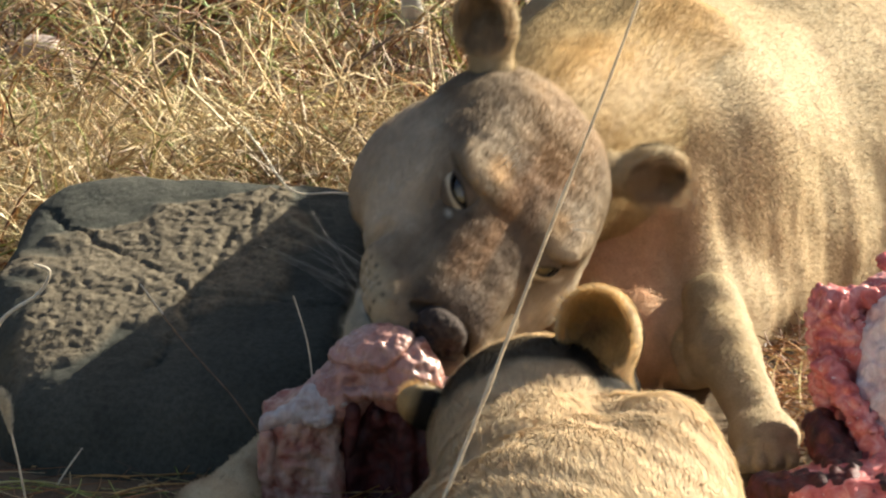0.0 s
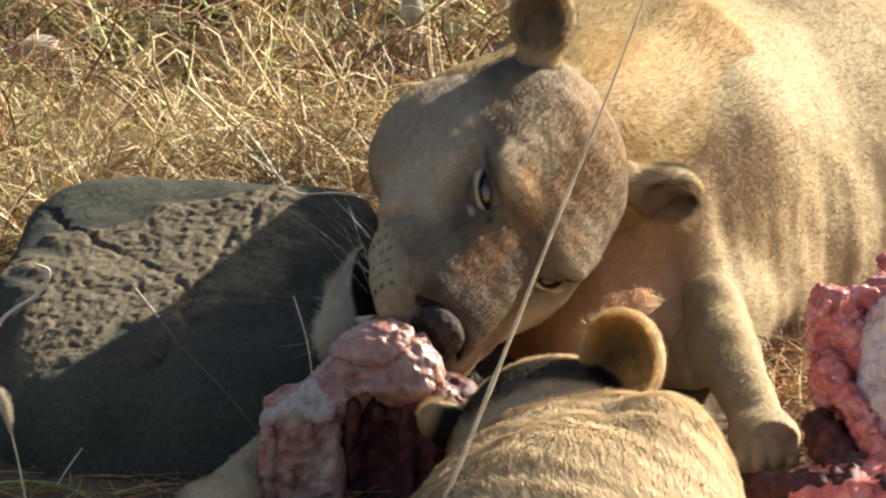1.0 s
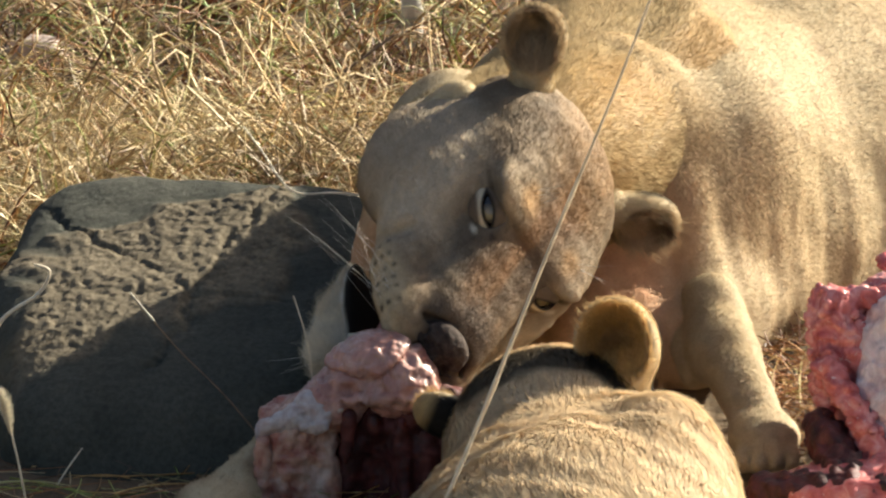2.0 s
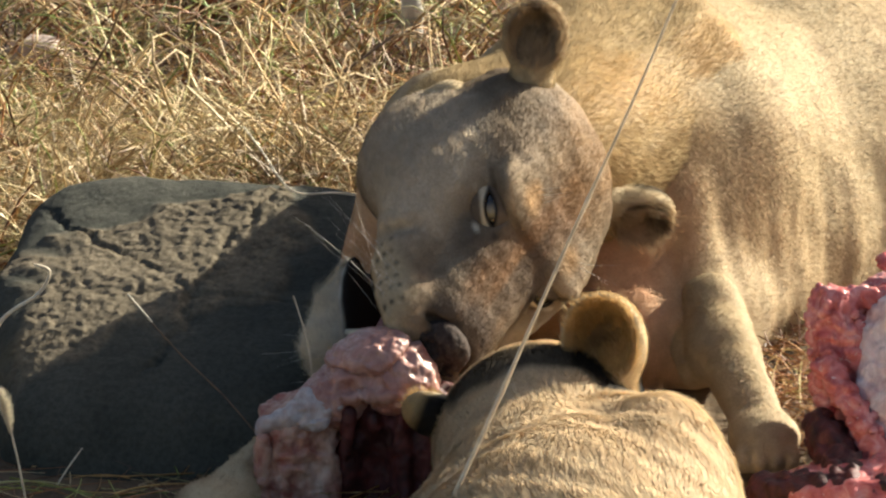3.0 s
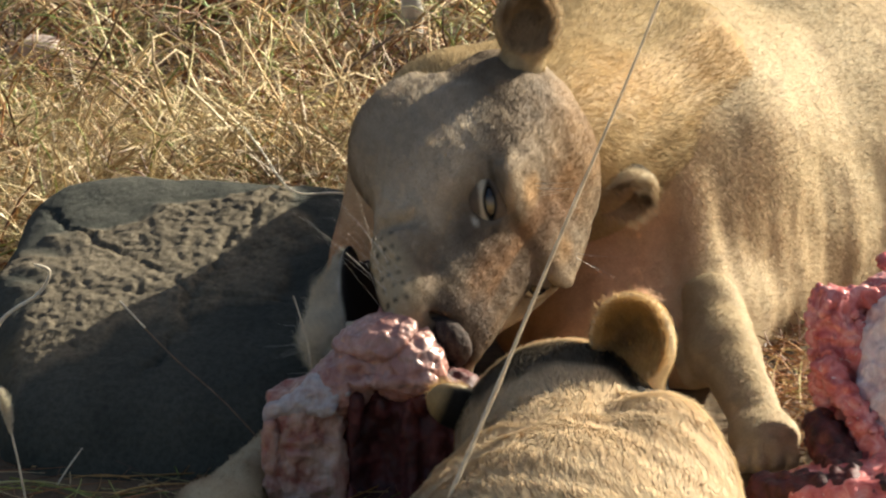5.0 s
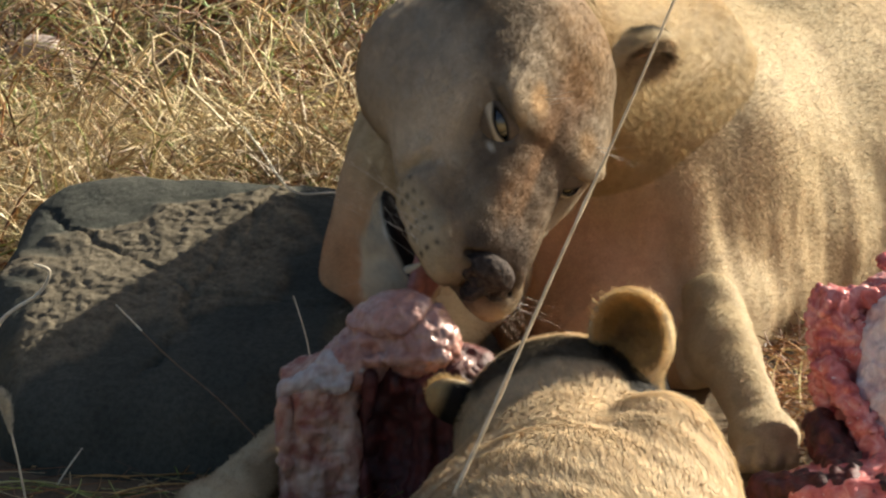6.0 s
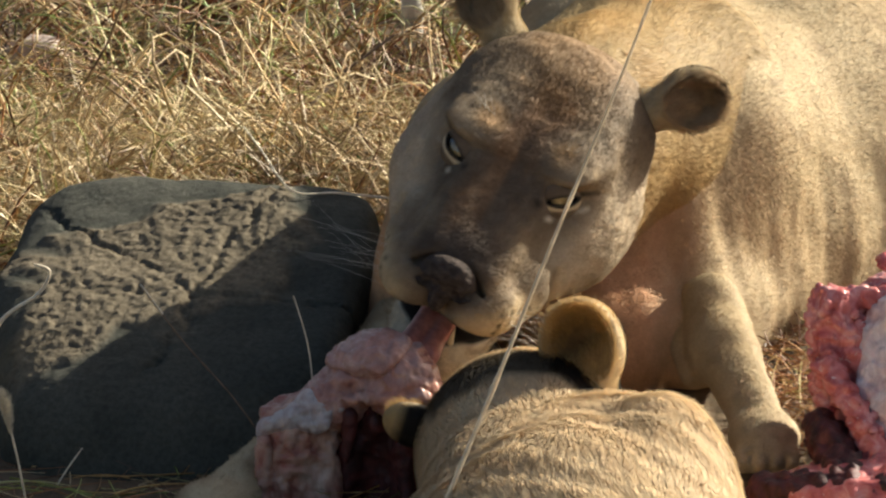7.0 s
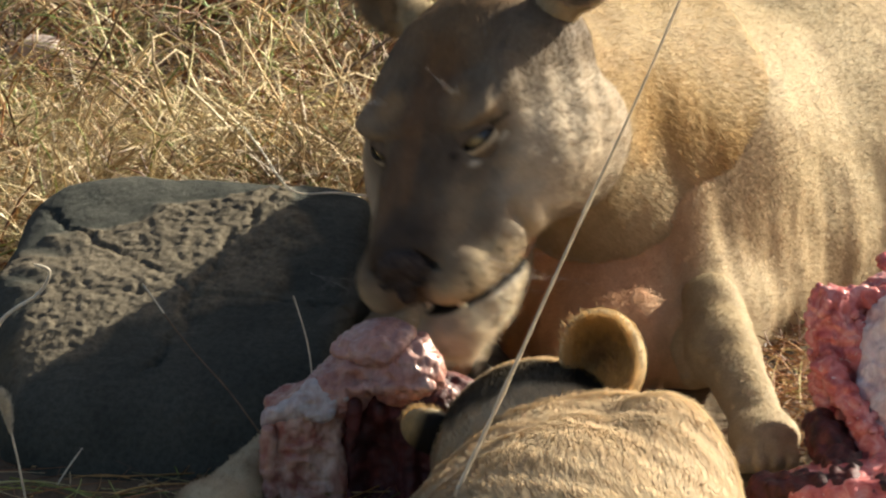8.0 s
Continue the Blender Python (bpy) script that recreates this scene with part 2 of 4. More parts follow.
NOSE = plain_material("nose_leather", (0.050, 0.038, 0.033), 0.85, 0.6, 160, 0.9, 0.003, Specular_IOR_Level=0.15)
STEM = plain_material("straw_stem", (0.78, 0.67, 0.50), 0.5, 0.3, 40)
SEED = plain_material("pale_seed_head", (0.72, 0.66, 0.52), 0.7, 0.25, 200, 0.6)
TWIG = plain_material("dead_twig", (0.16, 0.11, 0.075), 0.8, 0.4, 80, 0.5)
STONE = plain_material("pale_stone", (0.50, 0.40, 0.34), 0.8, 0.3, 40, 0.5)


def eye_material():
    m = Nodes("amber_eye", 0.06)
    n = m.node("ShaderNodeVectorMath", Vector=m.place())
    n.operation = "LENGTH"
    v = m.node("ShaderNodeMapping", Vector=m.place())
    v.inputs["Location"].default_value, v.inputs["Scale"].default_value = (0, 0.02, 0), (1, 0.35, 1)
    m.put(n.inputs[0], v.outputs[0])
    c = m.ramp(n.outputs["Value"], [(0.0, (0.006, 0.005, 0.004)), (0.0042, (0.01, 0.008, 0.006)), (0.0052, (0.30, 0.20, 0.07)), (0.0105, (0.36, 0.27, 0.12)), (0.0125, (0.02, 0.015, 0.01))])
    return m.finish(c, Coat_Weight=1.0, Coat_Roughness=0.03)


IRIS = eye_material()


# ---- ground ----
def ground_sheet():
    xs = np.concatenate([[-3000, -300, -30], np.arange(-4, 4.01, 0.1), [30, 300, 3000]])
    ys = np.concatenate([[-3000, -300, -30], np.arange(-9, 6.01, 0.1), [30, 300, 3000]])
    g = np.stack(np.meshgrid(xs, ys, indexing="ij"), -1).reshape(-1, 2)
    p = np.concatenate([g, np.zeros((len(g), 1))], 1)
    p[:, 2] = waves(p, 5, 3) * 0.010 * (np.abs(g).max(1) < 20) - 0.010
    n = len(ys)
    i = (np.arange(len(xs) - 1)[:, None] * n + np.arange(n - 1)[None]).ravel()
    return mesh_of("ground", p, np.stack([i, i + n, i + n + 1, i + 1], 1), SOIL)


thing("ground", "dry brown soil under trampled savanna grass", "ground", ground_sheet(), "structure")


# ---- boulder ----
def boulder():
    def f(p):
        q = (p - np.array((-0.262, 0.24, -0.02))) / np.array((0.236, 0.30, 0.225))
        d = ((np.abs(q) ** 4.0).sum(-1) ** (1 / 4.0) - 1) * 0.17
        d = smax(d, (p - np.array((-0.262, 0.45, 0.180))) @ np.array((-0.04, -0.20, 0.979)), 0.02)
        cut = (p - np.array((-0.46, 0.06, 0.09))) @ np.array((-0.55, -0.35, 0.76))
        d = smax(d, cut, 0.03)
        cut = (p - np.array((-0.25, 0.03, 0.10))) @ np.array((0.10, -0.80, 0.60))
        d = smax(d, cut, 0.05)
        d = smax(d, (p - np.array((-0.122, 0.0, 0))) @ np.array((0.99, -0.14, 0)), 0.03)
        return d + 0.004 * waves(p, 12, 5, 3)

    v, q = hull(f, (-0.56, -0.12, -0.05), (0.04, 0.6, 0.25), 0.0036)
    nrm = normals_of(v, q)
    # smooth part gets the dark shade colour, raised part the paler sunlit, broken grain
    edge = waves(v, 26, 9, 3) * 0.03
    broken = soft(np.maximum(np.abs(v[:, 0] + 0.33) - 0.15, np.abs(v[:, 1] - 0.25 - (v[:, 0] + 0.3) * 0.5) - 0.13) + edge, 0.02)
    broken *= np.clip((v[:, 2] - 0.06) / 0.03, 0, 1)
    grain = np.array([(noise.fractal(Vector(w) * 120, 0.8, 2.0, 4), noise.noise(Vector(w) * 260), noise.fractal(Vector(w) * 22, 1.0, 2.0, 4)) for w in v])
    pits = -np.clip(-grain[:, 0] - 0.1, 0, 1)
    lift = broken * (0.005 + 0.0024 * grain[:, 0] + 0.0010 * pits + 0.0020 * grain[:, 1]) + 0.0022 * grain[:, 2] + 0.0006 * grain[:, 1]
    wob = waves(v, 22, 21, 3) * 0.014 + grain[:, 0] * 0.006
    for (ax, ay, az, off, x0, x1) in ((0.75, 0.66, 0.0, -0.075, -0.46, -0.24), (0.10, 0.99, 0.0, 0.165, -0.30, -0.02), (0.28, 0.96, 0.0, 0.10, -0.48, -0.30), (0.93, -0.35, 0.2, -0.30, -0.34, -0.16)):
        d = v @ np.array((ax, ay, az)) - off + wob
        along = np.clip((v[:, 0] - x0) / 0.03, 0, 1) * np.clip((x1 - v[:, 0]) / 0.03, 0, 1)
        lift -= 0.008 * np.exp(-(d / 0.0035) ** 2) * along * np.clip(0.6 + grain[:, 2] * 1.2, 0, 1)
    v = v + nrm * lift[:, None]
    return mesh_of("boulder", v, q, ROCK, True, np.repeat(broken[:, None], 3, 1), "broken")


thing("boulder", "weathered grey boulder with a cracked, rough upper face", "rock", boulder())

# ---- lioness ----
TAN, CREAM, BLACK = (0.53, 0.435, 0.285), (0.60, 0.51, 0.37), (0.022, 0.018, 0.015)
WHITE, RUST = (0.78, 0.71, 0.58), (0.46, 0.26, 0.10)
BASE = np.array((0.30, 0.60, 0.0))
lioness = thing("lioness", "tawny lioness crouched over a carcass, licking it", "lion")
lioness.location = BASE


def lioness_body(p):
    d = ell(p, (0.43, 0.80, 0.06), (0.20, 0.50, 0.275), (0, 0, -32))
    d = smin(d, ell(p, (0.135, 0.41, 0.13), (0.12, 0.10, 0.145)), 0.06)
    d = smin(d, ell(p, (0.245, 0.46, 0.09), (0.10, 0.14, 0.19), (0, 0, -25)), 0.05)
    d = smin(d, cap(p, (0.27, 0.50, 0.13), (0.310, 0.27, 0.060), 0.046, 0.034), 0.05)
    d = smin(d, ell(p, (0.185, 0.33, 0.05), (0.10, 0.10, 0.085)), 0.05)
    d = smin(d, cap(p, (0.385, 0.56, 0.09), (0.285, 0.33, 0.025), 0.080, 0.050), 0.04)
    d = smin(d, ell(p, (0.288, 0.545, 0.20), (0.125, 0.16, 0.14)), 0.07)
    d = smin(d, ell(p, (0.19, 0.66, 0.25), (0.12, 0.18, 0.11)), 0.08)
    d = smin(d, cap(p, (0.42, 0.8, 0.15), (0.72, 1.3, 0.12), 0.14, 0.14), 0.08)
    d = smin(d, ell(p, (0.78, 1.4, 0.12), (0.18, 0.28, 0.16), (0, 0, -32)), 0.1)
    d = smin(d, ell(p, (0.160, 0.43, 0.235), (0.140, 0.10, 0.130), (0, 8, 0)), 0.04)
    for x0, y0 in ((0.225, 0.33), (0.268, 0.31)):
        d = smin(d, cap(p, (x0, y0 + 0.06, 0.20), (x0 + 0.045, y0 - 0.03, 0.03), 0.018, 0.022), 0.03)
    return d + 0.0025 * waves(p, 17, 8, 2) + 0.0030 * np.clip((0.22 - p[..., 2]) / 0.06, 0.3, 1.4) * waves(p * np.array((1.0, 0.6, 0.30)), 50, 15, 2)


def forward_flow(p):
    """Hairs run from the face back along the body, and down its sides."""
    f = np.tile(np.array((0.25, 0.55, -0.55)), (len(p), 1))
    return f + 0.25 * np.stack([waves(p, 14, 31, 2), waves(p, 14, 32, 2), waves(p, 14, 33, 2)], 1)


def body_coat(v):
    low = soft(v[:, 2] - 0.06 + 0.02 * waves(v, 20, 3), 0.08)
    rusty = np.clip(waves(v, 9, 41, 3) * 0.6 - 0.1, 0, 1)
    saddle = soft(ell(v, (0.20, 0.40, 0.255), (0.10, 0.10, 0.15)) + 0.02 * waves(v * np.array((1, 1, 0.3)), 40, 46, 2), 0.03)
    # orange on the chest paints in warm light bounced up from the ground
    chest_bounce = soft(v[:, 1] - 0.46 + 0.03 * waves(v, 14, 6), 0.12) * soft(v[:, 0] - 0.26, 0.08) * soft(v[:, 2] - 0.24 + 0.02 * waves(v, 18, 7), 0.10)
    return paint(np.tile(np.array(TAN), (len(v), 1)), (low * 0.7, CREAM), (chest_bounce * 0.9, (0.66, 0.39, 0.23)), (rusty * 0.35, RUST), (saddle * 0.5, (0.50, 0.34, 0.15)), (np.clip(waves(v * np.array((1, 1, 0.35)), 90, 44, 2) - 0.5, 0, 1) * 0.5, (0.26, 0.18, 0.10)))


def furry(name, f, low, high, step, coat_of, at, parent, hairs, length, width, seed, flow=forward_flow, keep=None, label="", lift=0.3, wild=0.25, rough=1.0):
    """A shape and the coat of hairs on it; at is the origin that the mesh turns about."""
    v, q = hull(f, low, high, step)
    c = coat_of(v)
    ob = part(name, mesh_of(name, v - at, q, COAT, True, c), parent, label)
    if hairs:
        me = pelt("fur", v, q, c, hairs, length, width, flow, seed, keep, lift, wild, 0.009, rough)
        me.transform(Matrix.Translation(-Vector(at)))
        part("fur", me, ob, "short tawny hair", "stuff")
    return ob


def shown(c):
    return (c[:, 1] < 1.15) * (c[:, 2] > 0.0) * (c[:, 0] < 0.66) * 1.0


furry("body", lioness_body, (-0.1, 0.12, -0.06), (1.05, 1.75, 0.5), 0.0085, body_coat, BASE, lioness, 260000, 0.0075, 0.0008, 51, keep=shown, wild=0.3, lift=0.07, rough=0.22)


def near_leg(p):
    d = cap(p, (0.298, 0.29, 0.090), (0.310, 0.21, 0.058), 0.034, 0.034)
    d = smin(d, cap(p, (0.310, 0.22, 0.062), (0.338, 0.095, 0.036), 0.034, 0.030), 0.02)
    d = smin(d, cap(p, (0.255, 0.33, 0.09), (0.280, 0.22, 0.03), 0.018, 0.016), 0.012)
    d = smin(d, ell(p, (0.350, 0.035, 0.020), (0.038, 0.055, 0.030)), 0.02)
    for k in range(4):
        d = smin(d, ell(p, (0.325 + 0.017 * k, -0.003 - 0.006 * (1.5 - abs(k - 1.5)), 0.012), (0.0098, 0.024, 0.015)), 0.004)
    return d + 0.002 * waves(p, 40, 18, 2)


def leg_coat(v):
    inner = 0.5 * soft(v[:, 0] - 0.255 + 0.015 * waves(v, 30, 5), 0.04) * np.clip((0.2 - v[:, 2]) / 0.05, 0, 1)
    return paint(np.tile(np.array(TAN), (len(v), 1)), (inner * 0.45, RUST), (soft(v[:, 2] - 0.06, 0.08) * 0.8, CREAM))


furry("foreleg", near_leg, (0.1, -0.06, -0.02), (0.42, 0.56, 0.3), 0.006, leg_coat, BASE, lioness, 50000, 0.007, 0.0008, 52, wild=0.3, lift=0.09, rough=0.15)


def shaded_leg_coat(v):
    # tawny coat browned in blotches to stand for the shade on this leg
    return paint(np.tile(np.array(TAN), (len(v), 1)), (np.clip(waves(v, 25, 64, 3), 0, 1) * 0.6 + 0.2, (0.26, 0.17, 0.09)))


def far_leg(p):
    d = cap(p, (0.10, 0.45, 0.16), (-0.08, 0.12, 0.05), 0.08, 0.045)
    d = smin(d, cap(p, (-0.08, 0.12, 0.045), (-0.215, -0.10, 0.012), 0.042, 0.032), 0.02)
    d = smin(d, ell(p, (-0.242, -0.145, 0.008), (0.045, 0.045, 0.028)), 0.02)
    return d


furry("foreleg", far_leg, (-0.35, -0.22, -0.03), (0.25, 0.6, 0.3), 0.007, shaded_leg_coat, BASE, lioness, 14000, 0.008, 0.0008, 53)


def upper_arm_shape(p):
    d = ell(p, (-0.040, 0.240, 0.16), (0.068, 0.062, 0.22), (8, 14, 0))
    return smin(d, ell(p, (0.0, 0.33, 0.24), (0.08, 0.08, 0.11)), 0.09) + 0.002 * waves(p, 24, 19, 2)


upper_arm = furry("upper_arm", upper_arm_shape, (-0.16, 0.0, -0.03), (0.28, 0.5, 0.46), 0.007, body_coat, BASE, lioness, 40000, 0.007, 0.0008, 50, wild=0.3, lift=0.08, rough=0.1)

# one half of a shape serves both sides
def sides(p):
    """The point with x turned positive, so that one half serves both."""
    return np.concatenate([np.abs(p[..., :1]), p[..., 1:]], -1)


# the neck reaches from the skull (origin) back to the shoulders along +y
def lioness_neck(p):
    d = cap(p, (0, 0.02, -0.010), (0.0, 0.33, -0.01), 0.098, 0.165)
    d = smin(d, ell(sides(p), (0.065, 0.035, -0.045), (0.05, 0.09, 0.075)), 0.04)
    d = smin(d, cap(p, (0, 0.10, -0.085), (0.0, 0.30, -0.13), 0.075, 0.10), 0.06)
    d = smin(d, ell(p, (0, 0.12, 0.06), (0.07, 0.16, 0.05)), 0.04)
    return d + 0.005 * waves(p * np.array((1.0, 0.4, 1.0)), 30, 16, 2)


def neck_flow(p):
    return np.array((0, 0.9, -0.2)) + 0.3 * np.stack([waves(p, 20, 61, 2), waves(p, 20, 62, 2), waves(p, 20, 63, 2)], 1)


def neck_coat(v):
    throat = soft(v[:, 2] + 0.07 + 0.02 * waves(v, 20, 3), 0.06)
    rusty = np.clip(waves(v * np.array((1, 0.5, 1)), 24, 42, 3) * 0.7, 0, 1)
    return paint(np.tile(np.array((0.49, 0.375, 0.205)), (len(v), 1)), (throat * 0.6, CREAM), (rusty * 0.55, (0.58, 0.37, 0.14)), (np.clip(waves(v * np.array((1, 0.35, 1)), 60, 45, 2), 0, 1) * 0.12, (0.30, 0.19, 0.09)))


neck = furry("neck", lioness_neck, (-0.24, -0.16, -0.32), (0.24, 0.56, 0.24), 0.0065, neck_coat, (0, 0, 0), lioness, 150000, 0.017, 0.0009, 54, neck_flow, lift=0.08, wild=0.25, rough=0.35)


# the face looks along -y; the origin lies in the middle of the skull
def lioness_head(p):
    m = sides(p)
    d = ell(p, (0, 0.058, 0.030), (0.116, 0.128, 0.086))
    d = smin(d, ell(m, (0.036, -0.030, 0.044), (0.058, 0.060, 0.040)), 0.03)
    d = smin(d, ell(m, (0.082, -0.004, -0.016), (0.042, 0.080, 0.056)), 0.03)
    d = smin(d, ell(m, (0.078, 0.040, -0.060), (0.052, 0.095, 0.070)), 0.04)
    # cheek, bridge and the square muzzle
    d = smin(d, cap(m, (0.072, -0.030, -0.048), (0.048, -0.135, -0.084), 0.052, 0.042), 0.03)
    d = smin(d, cap(p, (0, -0.05, -0.03), (0, -0.160, -0.072), 0.076, 0.056), 0.025)
    d = smin(d, cap(m, (0.026, -0.060, 0.012), (0.024, -0.185, -0.062), 0.040, 0.030), 0.012)
    d = smin(d, ell(m, (0.038, -0.168, -0.088), (0.043, 0.058, 0.040)), 0.007)
    # flat forehead and bridge
    d = smax(d, (p - np.array((0, -0.110, 0.032))) @ np.array((0, -0.500, 0.866)), 0.014)
    d = smin(d, ell(m, (0.052, -0.068, 0.050), (0.036, 0.022, 0.006), (24, 0, -30)), 0.024)
    # eye hollows, the groove below the nose and those behind the pads
    d = smax(d, -ell(m, (0.069, -0.098, 0.018), (0.030, 0.014, 0.013), (0, 12, -38)), 0.010)
    d = smax(d, -cap(p, (0, -0.238, -0.085), (0, -0.215, -0.125), 0.006, 0.006), 0.008)
    d = smax(d, -cap(m, (0.016, -0.212, -0.040), (0.042, -0.205, -0.070), 0.004, 0.005), 0.008)
    d = smax(d, -cap(m, (0.094, -0.110, -0.060), (0.088, -0.100, -0.110), 0.004, 0.006), 0.018)
    under = (p - np.array((0, -0.15, -0.119))) @ np.array((0, -0.10, -0.995))
    d = np.where(p[..., 1] < -0.075, smax(d, under, 0.010), d)
    return d + 0.0012 * waves(p, 70, 77, 2)


EYE_IN, EYE_OUT = np.array((0.042, -0.112, 0.013)), np.array((0.087, -0.068, 0.026))


def face_paint(v):
    m = sides(v)
    grain = waves(v, 60, 71, 3)
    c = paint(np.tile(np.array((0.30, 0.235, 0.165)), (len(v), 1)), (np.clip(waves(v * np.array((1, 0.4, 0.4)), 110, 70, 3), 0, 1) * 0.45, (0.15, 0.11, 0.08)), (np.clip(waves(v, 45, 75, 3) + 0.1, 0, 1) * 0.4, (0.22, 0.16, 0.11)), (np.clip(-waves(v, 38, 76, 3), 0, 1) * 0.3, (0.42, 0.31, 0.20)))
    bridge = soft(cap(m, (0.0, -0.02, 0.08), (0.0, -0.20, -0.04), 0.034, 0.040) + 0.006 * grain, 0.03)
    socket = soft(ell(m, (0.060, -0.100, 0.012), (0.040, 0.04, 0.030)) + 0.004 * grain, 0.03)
    snout = soft(ell(v, (0, -0.212, -0.045), (0.052, 0.060, 0.036)) + 0.004 * grain, 0.02)
    pad = soft(ell(m, (0.058, -0.160, -0.100), (0.044, 0.075, 0.036)) + 0.003 * grain, 0.014)
    cheek = soft(ell(m, (0.115, -0.02, -0.045), (0.050, 0.13, 0.080)) + 0.008 * grain, 0.04)
    jowl = soft(ell(m, (0.085, -0.055, -0.085), (0.035, 0.05, 0.035)) + 0.006 * grain, 0.03)
    low = np.array((0.004, -0.006, -0.0115))
    below = soft(np.minimum(cap(m, EYE_IN + low * 1.1, (EYE_IN + EYE_OUT) / 2 + low * 1.5, 0.002, 0.0035), cap(m, (EYE_IN + EYE_OUT) / 2 + low * 1.5, EYE_OUT + low * 0.8, 0.0035, 0.002)), 0.004)
    tear = soft(np.minimum(cap(m, EYE_IN, EYE_IN + np.array((-0.007, -0.014, -0.020)), 0.0055, 0.003), cap(m, EYE_IN + np.array((0.004, 0, 0.012)), EYE_OUT + np.array((0.006, 0.008, 0.008)), 0.0025, 0.0025)), 0.005)
    above = soft(cap(m, EYE_IN + np.array((0.004, 0.0, 0.034)), EYE_OUT + np.array((0.004, 0.004, 0.032)), 0.011, 0.013) + 0.003 * grain, 0.014)
    brow = soft(ell(m, (0.043, -0.074, 0.064), (0.017, 0.025, 0.012)) + 0.003 * grain, 0.012)
    streak = bridge * np.clip(waves(v * np.array((1, 0.3, 0.3)), 90, 78, 2), 0, 1)
    crown = soft(ell(v, (0, 0.05, 0.11), (0.06, 0.10, 0.04)) + 0.01 * grain, 0.04)
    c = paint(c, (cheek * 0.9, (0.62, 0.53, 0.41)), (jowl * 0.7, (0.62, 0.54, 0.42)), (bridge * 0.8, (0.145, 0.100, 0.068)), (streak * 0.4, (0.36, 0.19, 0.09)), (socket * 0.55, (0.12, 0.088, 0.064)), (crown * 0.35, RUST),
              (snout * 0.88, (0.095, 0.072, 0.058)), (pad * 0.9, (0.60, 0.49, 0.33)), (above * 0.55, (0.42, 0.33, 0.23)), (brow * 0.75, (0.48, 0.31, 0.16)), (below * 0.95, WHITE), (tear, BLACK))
    for row in range(4):
        for k in range(6):
            spot = np.array((0, -0.206 + 0.017 * k, -0.078 - 0.0110 * row - 0.0012 * k))
            c = paint(c, (soft(np.hypot(v[:, 1] - spot[1], v[:, 2] - spot[2] - 0.0015 * math.sin(9 * k + 5 * row)) - 0.0026, 0.003) * (m[:, 0] > 0.04) * (0.7 + 0.25 * math.sin(k * 3 + row)), BLACK))
    plane = (v - np.array((0, -0.15, -0.119))) @ np.array((0, -0.10, -0.995))
    lip = soft(-plane - 0.004, 0.004) * (v[:, 1] < -0.085) * (v[:, 2] < -0.09)
    inside = (v[:, 1] < -0.06) & (plane > -0.003) & (m[:, 0] < 0.07)
    return paint(c, (lip * 0.85, BLACK), (inside * 1.0, (0.03, 0.015, 0.013)))


def face_flow(p):
    """Hairs run from the nose back over the face."""
    f = p - np.array((0, -0.26, -0.06))
    return f / (np.linalg.norm(f, axis=1, keepdims=True) + 1e-9) + 0.15 * np.stack([waves(p, 40, 72, 2), waves(p, 40, 73, 2), waves(p, 40, 74, 2)], 1)


def face_length(p):
    return 0.0035 + 0.014 * np.clip((p[:, 1] + 0.07) / 0.14, 0, 1) * np.clip((0.06 - p[:, 2]) / 0.1, 0.25, 1)


def face_keep(c):
    m = sides(c)
    return (np.linalg.norm((m - np.array((0.065, -0.090, 0.018))) / np.array((1, 1, 0.6)), axis=1) > 0.024) * (np.linalg.norm(c - np.array((0, -0.225, -0.062)), axis=1) > 0.026) * 1.0


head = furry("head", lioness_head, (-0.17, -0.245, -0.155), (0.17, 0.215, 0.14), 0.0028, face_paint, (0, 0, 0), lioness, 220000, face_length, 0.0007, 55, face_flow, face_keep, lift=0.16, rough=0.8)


def shaped(name, f, low, high, step, material, parent, label=""):
    v, q = hull(f, low, high, step)
    return part(name, mesh_of(name, v, q, material), parent, label)


def ball(name, r, material, parent, label=""):
    bm = bmesh.new()
    bmesh.ops.create_uvsphere(bm, u_segments=28, v_segments=18, radius=r)
    me = bpy.data.meshes.new(name)
    bm.to_mesh(me)
    bm.free()
    me.materials.append(material)
    for f in me.polygons:
        f.use_smooth = True
    return part(name, me, parent, label)


def eyelid(p):
    shell = smax(ell(p, (0, 0, 0), (0.0250,) * 3), -ell(p, (0, 0, 0), (0.0226,) * 3), 0.001)
    top = ell(p, (0.0, -0.02, -0.0205), (0.027, 0.05, 0.0236))
    low = ell(p, (0.0, -0.02, 0.0190), (0.027, 0.05, 0.0238))
    return smax(shell, -smax(top, low, 0.001), 0.0012)


def lid_coat(v):
    rim = soft(-eyelid_gap(v) - 0.0022, 0.002)
    lowlid = np.clip((-0.001 - v[:, 2]) / 0.003, 0, 1) * np.clip((v[:, 2] + 0.0112) / 0.003, 0, 1) * (1 - rim)
    return paint(np.tile(np.array((0.13, 0.097, 0.070)), (len(v), 1)), (lowlid * 0.85, CREAM), (rim, BLACK))


def eyelid_gap(p):
    return -np.maximum(ell(p, (0.0, -0.02, -0.0205), (0.027, 0.05, 0.0236)), ell(p, (0.0, -0.02, 0.0190), (0.027, 0.05, 0.0238)))


